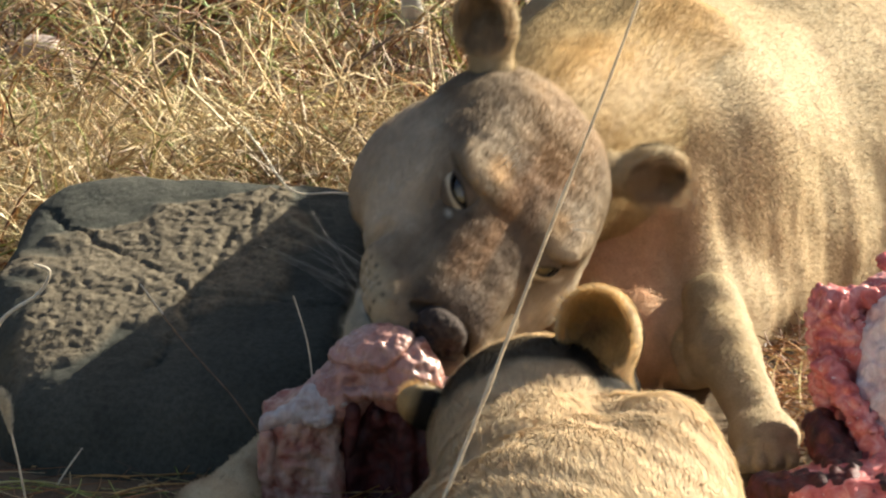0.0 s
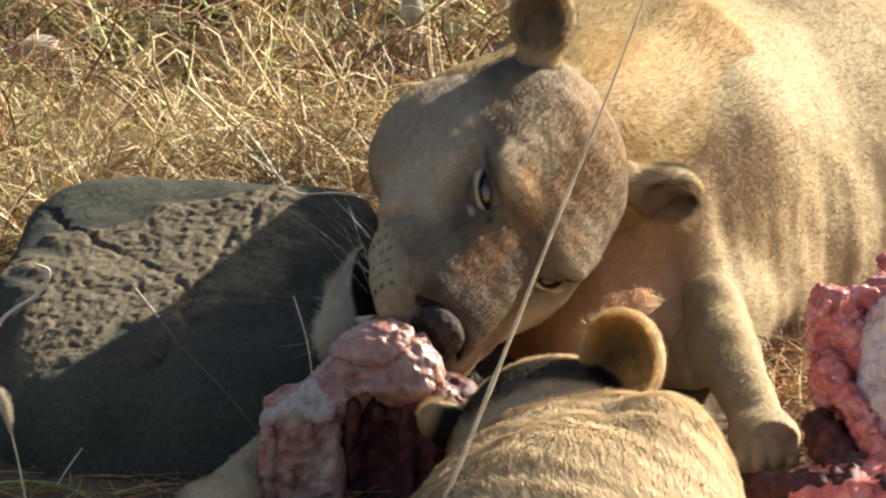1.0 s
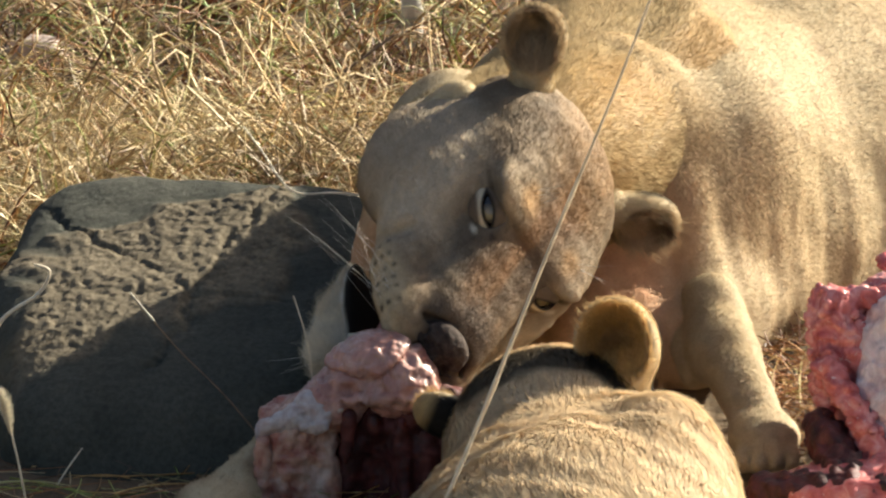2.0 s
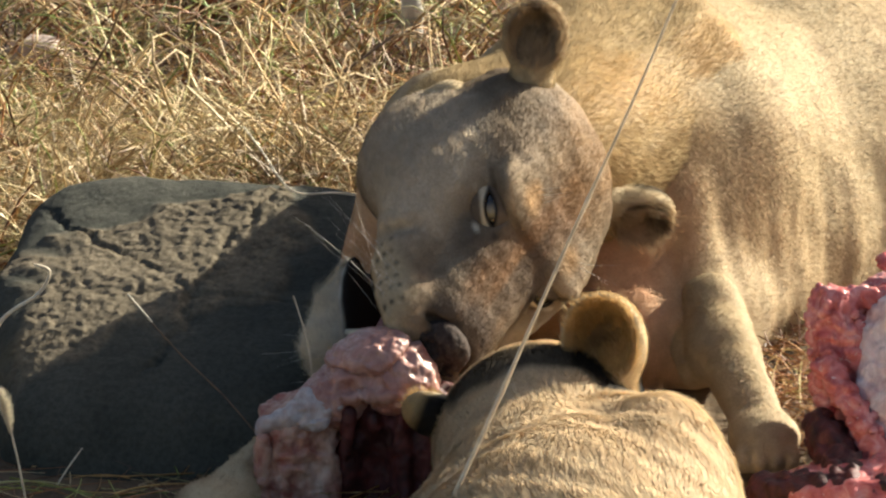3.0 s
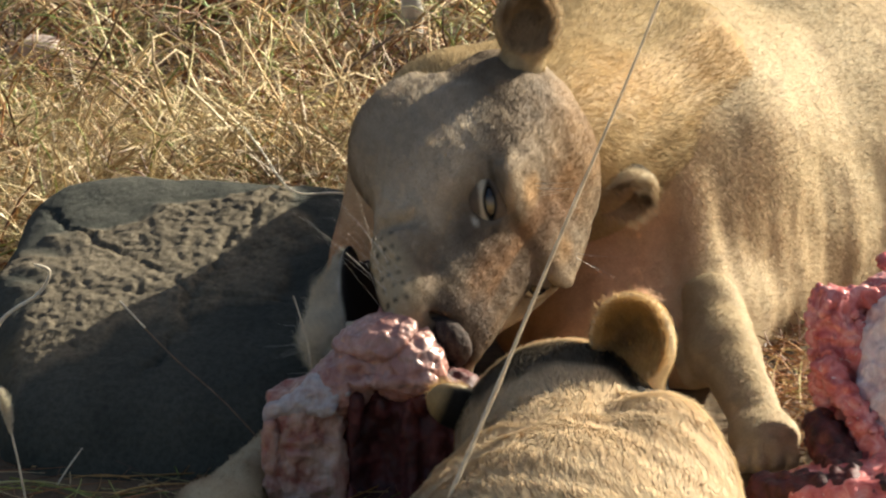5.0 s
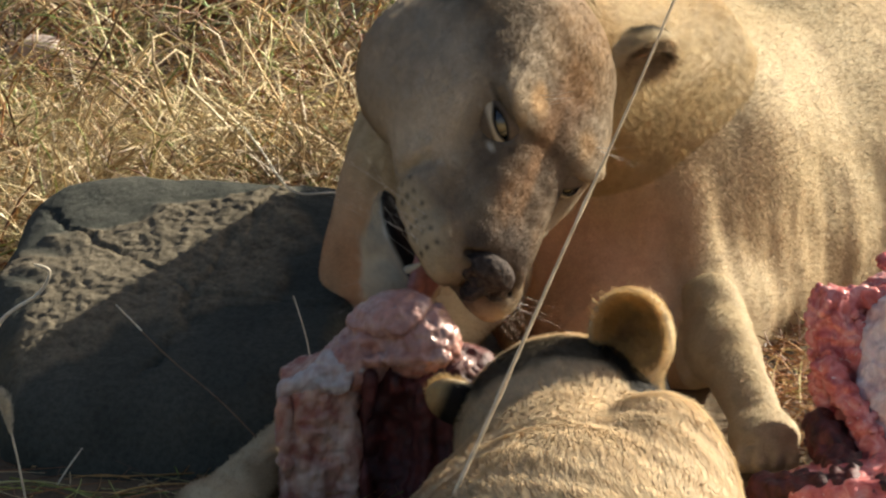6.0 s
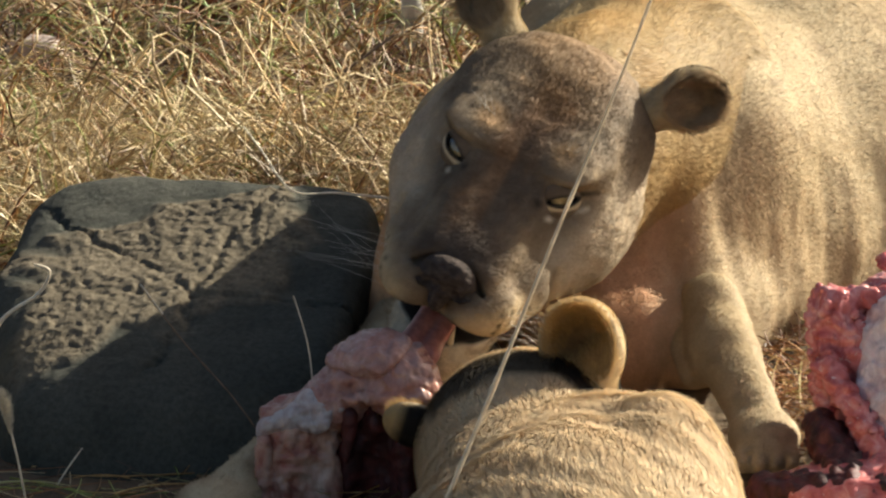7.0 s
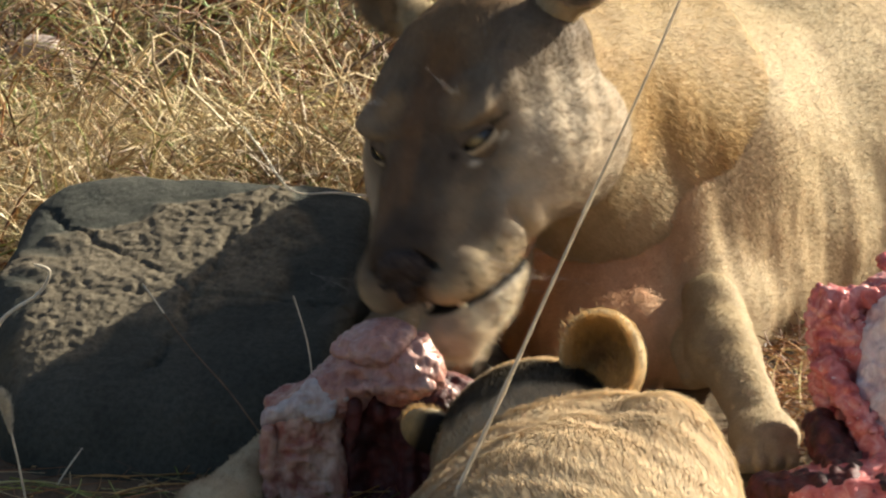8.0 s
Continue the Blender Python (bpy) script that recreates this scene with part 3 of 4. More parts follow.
def ear_shape(p):
    """A round cupped ear that opens along -y, its root at the origin."""
    bowl = ell(p, (0, 0.004, 0.040), (0.044, 0.030, 0.050))
    hollow = ell(p, (0, -0.022, 0.046), (0.038, 0.040, 0.046))
    d = smax(bowl, -hollow, 0.005)
    return smin(d, cap(p, (0, 0.014, -0.02), (0, 0.014, 0.015), 0.030, 0.018), 0.02)


def ear_coat(v):
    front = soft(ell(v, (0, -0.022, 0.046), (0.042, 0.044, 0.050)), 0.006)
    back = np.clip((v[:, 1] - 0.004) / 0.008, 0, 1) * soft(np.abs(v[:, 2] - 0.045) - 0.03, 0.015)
    # the browner, dark-flecked inside has the shade of the cup painted in
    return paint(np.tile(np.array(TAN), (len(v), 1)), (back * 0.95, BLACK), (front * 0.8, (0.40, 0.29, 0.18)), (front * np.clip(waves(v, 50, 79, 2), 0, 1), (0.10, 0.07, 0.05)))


def ear_flow(p):
    return np.array((0, -0.3, 0.8)) + np.stack([p[:, 0] * 12, 0 * p[:, 0], 0 * p[:, 0]], 1)


def ear_hair(p):
    return 0.007 + 0.017 * (ell(p, (0, -0.022, 0.046), (0.040, 0.042, 0.048)) < 0)


ears = []
for s in (-1, 1):
    eye = ball("eye", 0.0275, IRIS, head, "amber eye")
    eye.matrix_basis = pose(0.0515 * s, -0.0705, 0.0165, -10, 0, 28 * s)
    v, q = hull(eyelid, (-0.028, -0.028, -0.028), (0.028, 0.006, 0.028), 0.0011)
    lid = part("eyelid", mesh_of("eyelid", v * 1.25, q, COAT, True, lid_coat(v)), head, "dark-rimmed eyelid with a white lower edge")
    lid.matrix_basis = pose(0.0515 * s, -0.0705, 0.0165, -15, -15 * s, 38 * s)
    v, q = hull(ear_shape, (-0.06, -0.05, -0.06), (0.06, 0.05, 0.10), 0.003)
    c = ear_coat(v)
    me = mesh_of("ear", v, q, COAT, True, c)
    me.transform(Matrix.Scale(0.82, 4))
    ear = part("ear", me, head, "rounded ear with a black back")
    hairs = pelt("ear_fur", v, q, c, 12000, ear_hair, 0.0007, ear_flow, 80 + s, None, 0.5, 0.35)
    hairs.transform(Matrix.Scale(0.82, 4))
    ear.data.materials.append(HAIR)
    bm = bmesh.new()
    bm.from_mesh(ear.data)
    bm.from_mesh(hairs)
    bm.faces.ensure_lookup_table()
    for f in bm.faces[len(q):]:
        f.material_index = 1
    bm.to_mesh(ear.data)
    bm.free()
    ear.matrix_basis = stand(0.104 * s, 0.096, 0.088, (0.72 * s, 0.30, 0.58), (0.45 * s, -0.80, 0.25))
    ears.append(ear)


def nose_shape(p):
    m = sides(p)
    d = ell(p, (0, -0.212, -0.057), (0.030, 0.023, 0.018), (-28, 0, 0))
    d = smin(d, ell(m, (0.021, -0.214, -0.069), (0.014, 0.017, 0.013)), 0.007)
    d = smin(d, ell(p, (0, -0.220, -0.082), (0.011, 0.014, 0.019)), 0.008)
    d = smax(d, -ell(m, (0.019, -0.235, -0.072), (0.010, 0.014, 0.0075), (0, 25, 0)), 0.002)
    return smax(d, -cap(m, (0.022, -0.234, -0.071), (0.037, -0.208, -0.064), 0.0055, 0.003), 0.003) + 0.0006 * waves(p, 300, 5, 2)


shaped("nose", nose_shape, (-0.055, -0.250, -0.115), (0.055, -0.17, -0.02), 0.0016, NOSE, head, "dark leathery nose")


def hairs_along(name, rows, width, material, segs=6):
    """A tuft of long curved hairs: rows of (root, tip, sag)."""
    r, t, b = (np.array([row[k] for row in rows]) for k in range(3))
    return blades(name, r, t, b, np.full(len(rows), width), material, 7, segs)


WHISKER = plain_material("whisker", (0.80, 0.76, 0.68), 0.4, 0.05, 40, 0)
rng = np.random.RandomState(12)
for s in (-1, 1):
    rows = []
    for k in range(14):
        row, col = k % 4, k // 4
        root = np.array((s * (0.066 + 0.006 * col), -0.198 + 0.014 * col, -0.080 - 0.0105 * row))
        out = np.array((s * rng.uniform(0.7, 1.0), rng.uniform(-0.1, 0.7), rng.uniform(-0.65, 0.15)))
        ln = rng.uniform(0.05, 0.115)
        rows.append((root, root + out / np.linalg.norm(out) * ln * 1.2, np.array((s * 0.01, -0.006, 0.010)) * rng.uniform(0, 1.4)))
    part("whiskers", hairs_along("whiskers", rows, 0.00020, WHISKER), head, "long white whiskers", "stuff")
    rows = []
    for k in range(5):
        root = np.array((s * rng.uniform(0.04, 0.06), -0.078, 0.072))
        out = np.array((s * rng.uniform(-0.2, 0.6), -0.6, rng.uniform(0.5, 1.0)))
        rows.append((root, root + out / np.linalg.norm(out) * rng.uniform(0.03, 0.06), np.array((0, -0.004, 0.004))))
    part("brow_whiskers", hairs_along("brow_whiskers", rows, 0.00025, WHISKER), head, "fine pale brow hairs", "stuff")


# the jaw turns about its hinge (origin) below the cheeks
HINGE = np.array((0, 0.0, -0.066))


def jaw_over(p):
    """How far a point lies above the plane of the closed lips."""
    return (p - np.array((0, -0.15, -0.056))) @ np.array((0, 0.10, 0.995))


def jaw_shape(p):
    m = sides(p)
    d = cap(m, (0.060, -0.02, -0.020), (0.026, -0.140, -0.070), 0.026, 0.024)
    d = smin(d, cap(p, (0, -0.04, -0.036), (0, -0.150, -0.074), 0.030, 0.026), 0.02)
    d = smin(d, ell(p, (0, -0.170, -0.078), (0.036, 0.030, 0.026)), 0.012)
    return smax(d, jaw_over(p), 0.008)


def jaw_coat(v):
    c = paint(np.tile(np.array(WHITE), (len(v), 1)), (np.clip((v[:, 1] + 0.06) / 0.05, 0, 1) * 0.7, CREAM))
    return paint(c, (soft(-jaw_over(v) - 0.006, 0.004), BLACK))


def jaw_flow(p):
    return np.array((0, 0.7, -0.5)) + np.stack([p[:, 0] * 6, 0 * p[:, 0], 0 * p[:, 0]], 1)


def jaw_hair(p):
    return 0.006 + 0.020 * np.clip((-0.066 - p[:, 2]) / 0.03, 0, 1)


def jaw_keep(v):
    return (jaw_over(v) < -0.008) * 1.0


v, q = hull(jaw_shape, (-0.11, -0.215, -0.13), (0.11, 0.05, 0.04), 0.003)
c = jaw_coat(v)
jaw = part("jaw", mesh_of("jaw", v, q, COAT, True, c), head, "lower jaw with a white tufted chin")
chin = pelt("jaw_fur", v, q, c, 30000, jaw_hair, 0.0007, jaw_flow, 56, jaw_keep, 0.45, 0.4)
jaw.data.materials.append(HAIR)
bm = bmesh.new()
bm.from_mesh(jaw.data)
bm.from_mesh(chin)
bm.faces.ensure_lookup_table()
for f in bm.faces[len(q):]:
    f.material_index = 1
for sx in (-1, 1):
    fang = bmesh.ops.create_cone(bm, cap_ends=True, segments=10, radius1=0.006, radius2=0.001, depth=0.028)
    for w in fang["verts"]:
        w.co = w.co + Vector((0.021 * sx, -0.172, -0.050))
    for f in {f for w in fang["verts"] for f in w.link_faces}:
        f.material_index, f.smooth = 2, True
jaw.data.materials.append(TOOTH)
bm.to_mesh(jaw.data)
bm.free()


rng = np.random.RandomState(14)
rows = []
for k in range(16):
    root = np.array((rng.uniform(-0.028, 0.028), rng.uniform(-0.19, -0.15), -0.096))
    out = np.array((rng.uniform(-0.5, 0.5), rng.uniform(-0.5, 0.2), -1.0))
    rows.append((root, root + out / np.linalg.norm(out) * rng.uniform(0.025, 0.06), np.array((0, -0.006, 0))))
chin_hairs = part("chin_hairs", hairs_along("chin_hairs", rows, 0.0003, WHISKER), head, "long pale chin hairs", "stuff")


def tongue_shape(p):
    d = cap(p, (0, 0.0, 0.0), (0, -0.075, -0.004), 0.022, 0.023)
    d = smin(d, cap(p, (0, -0.075, -0.004), (0, -0.120, -0.034), 0.023, 0.017), 0.01)
    flat = np.abs(p[..., 2] + 0.9 * np.clip(-p[..., 1] - 0.075, 0, 1) * 0.7) - 0.009
    d = smax(d, flat, 0.010)
    return d + 0.0025 * np.exp(-(p[..., 0] / 0.004) ** 2)


tongue = shaped("tongue", tongue_shape, (-0.04, -0.15, -0.07), (0.04, 0.04, 0.04), 0.0025, TONGUE, head, "rough pink tongue")

# ---- cub ----
CUBBASE = np.array((0.13, -0.45, 0.0))
cub = thing("lion_cub", "young tawny lion with striped nape, feeding on the carcass", "lion cub")
cub.location = CUBBASE


def cub_body(p):
    d = ell(p, (0.134, -0.47, 0.035), (0.19, 0.28, 0.14))
    d = smin(d, cap(p, (0.13, -0.45, 0.06), (0.12, -0.30, 0.075), 0.115, 0.09), 0.05)
    d = smin(d, ell(p, (0.222, -0.36, 0.080), (0.070, 0.14, 0.11)), 0.03)
    d = smin(d, cap(p, (0.180, -0.27, 0.110), (0.230, -0.36, 0.10), 0.05, 0.06), 0.04)
    return d + 0.003 * waves(p, 25, 23, 2)


def nape_coat(v):
    rows = np.sin(v[:, 1] * 120 + v[:, 0] * 60 + 2.2 * waves(v, 18, 91, 2)) * np.clip(0.6 + waves(v, 16, 92, 2), 0, 1)
    return paint(np.tile(np.array((0.80, 0.655, 0.45)), (len(v), 1)), (np.clip(rows, 0, 1) * 0.32, (0.38, 0.25, 0.13)), (np.clip(-rows, 0, 1) * 0.4, (0.72, 0.61, 0.44)))


def nape_flow(p):
    return np.array((0.25, -0.8, -0.25)) + 0.22 * np.stack([waves(p, 26, 93, 2), waves(p, 26, 94, 2), waves(p, 26, 95, 2)], 1)


furry("body", cub_body, (-0.1, -0.8, -0.06), (0.36, -0.1, 0.24), 0.006, nape_coat, CUBBASE, cub, 110000, 0.020, 0.0009, 57, nape_flow, lambda c: (c[:, 1] > -0.6) * (c[:, 2] > 0.02) * 1.0, lift=0.34, wild=0.16, rough=0.55)


def crown_coat(v):
    patch = soft(cap(v, (0.025, -0.005, 0.105), (0.100, -0.085, 0.060), 0.034, 0.022) + 0.004 * waves(v, 60, 96, 2), 0.012)
    band = soft(np.minimum(cap(v, (-0.090, -0.005, 0.055), (-0.01, -0.010, 0.104), 0.034, 0.030), cap(v, (-0.01, -0.010, 0.104), (0.05, -0.01, 0.10), 0.030, 0.034)) + 0.005 * waves(v, 60, 97, 2), 0.012)
    return paint(nape_coat(v), (patch, BLACK), (band * 0.85, BLACK))


def cub_skull(p):
    d = ell(p, (0, 0, 0), (0.108, 0.10, 0.104))
    d = smin(d, cap(p, (0.0, -0.02, 0.0), (0.0, -0.18, -0.02), 0.095, 0.115), 0.05)
    return smin(d, cap(p, (-0.02, 0.05, -0.03), (-0.06, 0.13, -0.07), 0.05, 0.035), 0.04)


cub_head = furry("head", cub_skull, (-0.18, -0.32, -0.18), (0.15, 0.18, 0.13), 0.005, crown_coat, (0, 0, 0), cub, 110000, 0.017, 0.0009, 58, nape_flow, lift=0.32, wild=0.16, rough=0.55)


def cub_ear_coat(v):
    back = np.clip((v[:, 1] - 0.002) / 0.006, 0, 1) * soft(v[:, 2] - 0.062, 0.02)
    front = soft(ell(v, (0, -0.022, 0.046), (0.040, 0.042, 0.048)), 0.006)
    # shade at the bottom of the cup, painted dark brown over the golden inside
    hollow_shade = front * soft(np.linalg.norm((v - np.array((-0.006, 0.004, 0.045))) / np.array((1, 1, 1.2)), axis=1) - 0.020, 0.022)
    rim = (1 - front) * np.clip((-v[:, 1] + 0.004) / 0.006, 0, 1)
    return paint(np.tile(np.array((0.56, 0.40, 0.2)), (len(v), 1)), (back, BLACK), (soft(v[:, 0] + 0.014, 0.012) * soft(v[:, 2] - 0.050, 0.02), BLACK), (front * 0.9, (0.60, 0.37, 0.13)), (hollow_shade * 0.9, (0.13, 0.065, 0.025)), (rim * 0.9, (0.74, 0.62, 0.42)))


v, q = hull(ear_shape, (-0.06, -0.05, -0.06), (0.06, 0.05, 0.10), 0.003)
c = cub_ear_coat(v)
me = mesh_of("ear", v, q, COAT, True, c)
me.materials.append(HAIR)
hairs = pelt("ear_fur", v, q, c, 16000, lambda p: ear_hair(p) * 0.55, 0.0007, ear_flow, 85, None, 0.25, 0.3)
bm = bmesh.new()
bm.from_mesh(me)
bm.from_mesh(hairs)
bm.faces.ensure_lookup_table()
for f in bm.faces[len(q):]:
    f.material_index = 1
bm.to_mesh(me)
bm.free()
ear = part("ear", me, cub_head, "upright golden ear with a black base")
ear.matrix_basis = stand(0.046, -0.012, 0.094, (-0.36, 0.10, 0.93), (-0.42, -0.72, 0.55))
small = me.copy()
me.transform(Matrix.Scale(1.06, 4))
small.transform(Matrix.Scale(0.66, 4))
ear = part("ear", small, cub_head, "pale ear edge turned away")
ear.matrix_basis = stand(-0.098, 0.02, 0.004, (-0.97, 0.1, 0.10), (-0.1, 0.8, 0.5))


# ---- carcass ----
carcass = thing("carcass", "torn joint of raw meat with pink fat and white sinew", "meat")
JOINT = np.array((-0.08, -0.06, 0.0))
carcass.location = JOINT


def crumple(v, q, scale, depth, seed):
    """Folds and torn edges: ridged relief along the normals."""
    n = normals_of(v, q)
    off = Vector((seed, seed * 0.7, -seed))
    h = np.array([1 - abs(noise.fractal(Vector(w) * scale + off, 0.9, 2.1, 4)) * 2.2 + 0.35 * noise.noise(Vector(w) * scale * 6) for w in v])
    return v + n * (np.clip(h, -1, 1) * depth)[:, None]


def lump(name, f, low, high, step, material, parent, at, label="", fold=(30, 0.0035)):
    v, q = hull(f, low, high, step)
    v = crumple(v, q, fold[0], fold[1], len(name) + low[0])
    return part(name, mesh_of(name, v - at, q, material), parent, label)


def knob(p):
    d = ell(p, (-0.065, -0.075, 0.152), (0.050, 0.042, 0.034), (0, -8, 0))
    d = smin(d, ell(p, (-0.040, -0.088, 0.132), (0.042, 0.034, 0.034)), 0.010)
    d = smin(d, ell(p, (-0.102, -0.075, 0.138), (0.020, 0.03, 0.030)), 0.010)
    d = smin(d, ell(p, (-0.112, -0.080, 0.112), (0.034, 0.034, 0.030)), 0.014)
    d = smin(d, cap(p, (-0.095, -0.112, 0.125), (-0.015, -0.122, 0.132), 0.006, 0.005), 0.005)
    fold = np.abs(p[..., 2] - 0.158 - 0.30 * (p[..., 0] + 0.06) + 0.008 * np.sin(p[..., 0] * 70))
    d = d + 0.006 * np.exp(-(fold / 0.004) ** 2)
    return d


lump("fat_cap", knob, (-0.16, -0.15, 0.06), (0.03, 0.0, 0.21), 0.0024, FAT, carcass, JOINT, "folded pink fat cap", (46, 0.0036))


def side_slab(p):
    d = cap(p, (-0.158, -0.085, 0.080), (-0.160, -0.10, -0.06), 0.030, 0.032)
    d = smin(d, cap(p, (-0.172, -0.08, 0.090), (-0.130, -0.085, 0.105), 0.018, 0.020), 0.012)
    d = smin(d, cap(p, (-0.125, -0.085, 0.085), (-0.118, -0.115, -0.06), 0.016, 0.014), 0.012)
    d = smin(d, cap(p, (-0.187, -0.112, 0.078), (-0.185, -0.128, -0.06), 0.006, 0.007), 0.008)
    return smax(d, -ell(p, (-0.140, -0.135, 0.030), (0.014, 0.018, 0.040), (0, 8, 0)), 0.012)


lump("flank_flesh", side_slab, (-0.22, -0.16, -0.11), (-0.05, -0.02, 0.14), 0.0026, SKIN_SIDE, carcass, JOINT, "pale blotched flesh", (28, 0.005))


def sinews(p):
    d = ell(p, (-0.128, -0.095, 0.112), (0.022, 0.020, 0.014), (0, 25, 0))
    for k in range(7):
        a = 0.9 * k
        d = smin(d, cap(p, (-0.190 + 0.011 * k, -0.106 - 0.003 * math.sin(a * 2), 0.086 + 0.004 * k + 0.006 * math.sin(a)), (-0.178 + 0.012 * k, -0.112, 0.098 + 0.003 * k - 0.006 * math.sin(a * 1.7)), 0.0055, 0.0035), 0.005)
    d = smin(d, cap(p, (-0.185, -0.10, 0.090), (-0.125, -0.116, 0.098), 0.007, 0.009), 0.008)
    d = smin(d, cap(p, (-0.165, -0.108, 0.098), (-0.140, -0.100, 0.118), 0.009, 0.007), 0.008)
    return d


lump("sinew", sinews, (-0.21, -0.15, 0.02), (-0.06, -0.04, 0.15), 0.0019, SINEW, carcass, JOINT, "bluish white sinew", (34, 0.0025))


def dark_lean(p):
    d = ell(p, (-0.045, -0.060, 0.015), (0.085, 0.055, 0.120))
    d = smin(d, ell(p, (0.002, -0.068, 0.070), (0.050, 0.042, 0.055)), 0.02)
    for k in range(5):
        d = smin(d, cap(p, (-0.095 + 0.028 * k, -0.108, 0.105 - 0.004 * k), (-0.100 + 0.030 * k, -0.122, -0.08), 0.006, 0.009), 0.012)
    return smax(d, -ell(p, (-0.070, -0.125, 0.030), (0.030, 0.036, 0.060)), 0.014)


lump("lean_meat", dark_lean, (-0.16, -0.15, -0.13), (0.07, 0.03, 0.17), 0.0026, DEEP, carcass, JOINT, "dark red torn meat", (20, 0.004))


def shank(p):
    d = cap(p, (-0.02, -0.090, 0.105), (0.060, -0.085, 0.066), 0.026, 0.018)
    return smin(d, ell(p, (0.060, -0.082, 0.064), (0.022, 0.020, 0.020)), 0.008)


lump("shank", shank, (-0.06, -0.13, 0.02), (0.10, -0.03, 0.15), 0.0022, DEEP, carcass, JOINT, "dark red shank end", (40, 0.004))
lump("shank_fat", lambda p: cap(p, (-0.016, -0.098, 0.124), (0.052, -0.094, 0.082), 0.009, 0.005), (-0.05, -0.12, 0.07), (0.07, -0.05, 0.16), 0.002, FAT, carcass, JOINT, "strip of pale fat", (60, 0.003))

# ---- rib cage ----
rib_cage = thing("rib_cage", "opened rib cage with beaded red meat and pale membrane", "meat")
RIBS = np.array((0.50, 0.03, 0.0))
rib_cage.location = RIBS + np.array((0.004, -0.09, 0.030))
rib_cage.rotation_euler = (-0.06, 0.0, 0.0)


def knobbly(p, scale, seed):
    """Rounded lumps packed against one another: distance to the nearest of scattered centres."""
    cell = np.floor(p * scale)
    best = np.full(p.shape[:-1], 9.0)
    for i in (-1, 0, 1):
        for j in (-1, 0, 1):
            for k in (-1, 0, 1):
                c = cell + np.array((i, j, k))
                h = np.sin(c @ np.array((127.1, 311.7, 74.7)) + seed)[..., None] * np.array((43758.5, 22578.1, 19642.3))
                best = np.minimum(best, (((c + (h - np.floor(h))) - p * scale) ** 2).sum(-1))
    return np.sqrt(best)


def lumps(p, d, scale, depth, seed):
    """Lumps raised on a shape, worked out near its surface only."""
    near = np.abs(d) < 0.03
    out = d.copy()
    if near.any():
        q = p[near]
        out[near] = d[near] + depth * (knobbly(q + 0.004 * np.stack([waves(q, 90, seed), waves(q, 90, seed + 1), waves(q, 90, seed + 2)], -1), scale, seed) - 0.5)
    return out


def rib_slab(p):
    d = ell(p, (0.50, 0.11, 0.10), (0.105, 0.07, 0.085))
    d = smin(d, cap(p, (0.42, 0.06, 0.075), (0.50, -0.06, 0.02), 0.03, 0.035), 0.02)
    d = smin(d, ell(p, (0.46, -0.08, -0.01), (0.13, 0.08, 0.04)), 0.02)
    d = smin(d, ell(p, (0.52, 0.06, 0.0), (0.10, 0.08, 0.05)), 0.03)
    return d + 0.004 * waves(p, 60, 107, 3)


lump("meat_slab", rib_slab, (0.3, -0.2, -0.06), (0.64, 0.2, 0.22), 0.004, LEAN, rib_cage, RIBS, "raw red meat")


def rib_film(p):
    d = ell(p, (0.476, 0.035, 0.130), (0.036, 0.026, 0.034), (0, 20, 0))
    d = smin(d, cap(p, (0.478, -0.01, 0.062), (0.53, -0.075, 0.0), 0.030, 0.036), 0.015)
    d = smin(d, ell(p, (0.500, -0.005, 0.085), (0.060, 0.034, 0.085), (-35, 0, 0)), 0.01)
    d = smin(d, ell(p, (0.50, 0.040, 0.158), (0.045, 0.030, 0.026)), 0.01)
    for k in range(3):
        d = smin(d, cap(p, (0.462 + 0.02 * k, 0.02 - 0.03 * k, 0.118 - 0.04 * k), (0.56, -0.01 - 0.04 * k, 0.10 - 0.04 * k), 0.016, 0.014), 0.012)
    return d + 0.002 * waves(p, 60, 108, 3)


lump("membrane", rib_film, (0.40, -0.12, -0.03), (0.64, 0.1, 0.19), 0.003, MEMBRANE, rib_cage, RIBS, "pale pink membrane over ribs")


def beaded(p):
    d = cap(p, (0.415, 0.055, 0.160), (0.415, 0.03, 0.07), 0.026, 0.022)
    d = smin(d, cap(p, (0.415, 0.05, 0.168), (0.52, 0.055, 0.178), 0.012, 0.010), 0.01)
    d = smin(d, ell(p, (0.432, 0.032, 0.110), (0.026, 0.020, 0.045)), 0.01)
    d = smin(d, cap(p, (0.402, 0.010, 0.112), (0.446, -0.045, 0.054), 0.012, 0.013), 0.01)
    d = smin(d, cap(p, (0.446, -0.045, 0.054), (0.475, -0.10, -0.007), 0.013, 0.016), 0.01)
    d = smin(d, ell(p, (0.49, 0.10, 0.200), (0.024, 0.02, 0.012)), 0.01)
    return lumps(p, d, 78, 0.013, 3)


lump("beaded_meat", beaded, (0.31, -0.16, -0.03), (0.56, 0.14, 0.22), 0.0026, LEAN, rib_cage, RIBS, "beaded glistening red meat")


def clot(p):
    d = cap(p, (0.34, -0.10, 0.0), (0.47, -0.12, 0.0), 0.022, 0.030)
    d = smin(d, cap(p, (0.40, -0.02, 0.05), (0.43, -0.09, 0.0), 0.018, 0.030), 0.02)
    return lumps(p, d, 60, 0.010, 5)


lump("dark_clot", clot, (0.30, -0.17, -0.04), (0.52, 0.02, 0.08), 0.003, DEEP, rib_cage, RIBS, "dark torn meat by the ground")

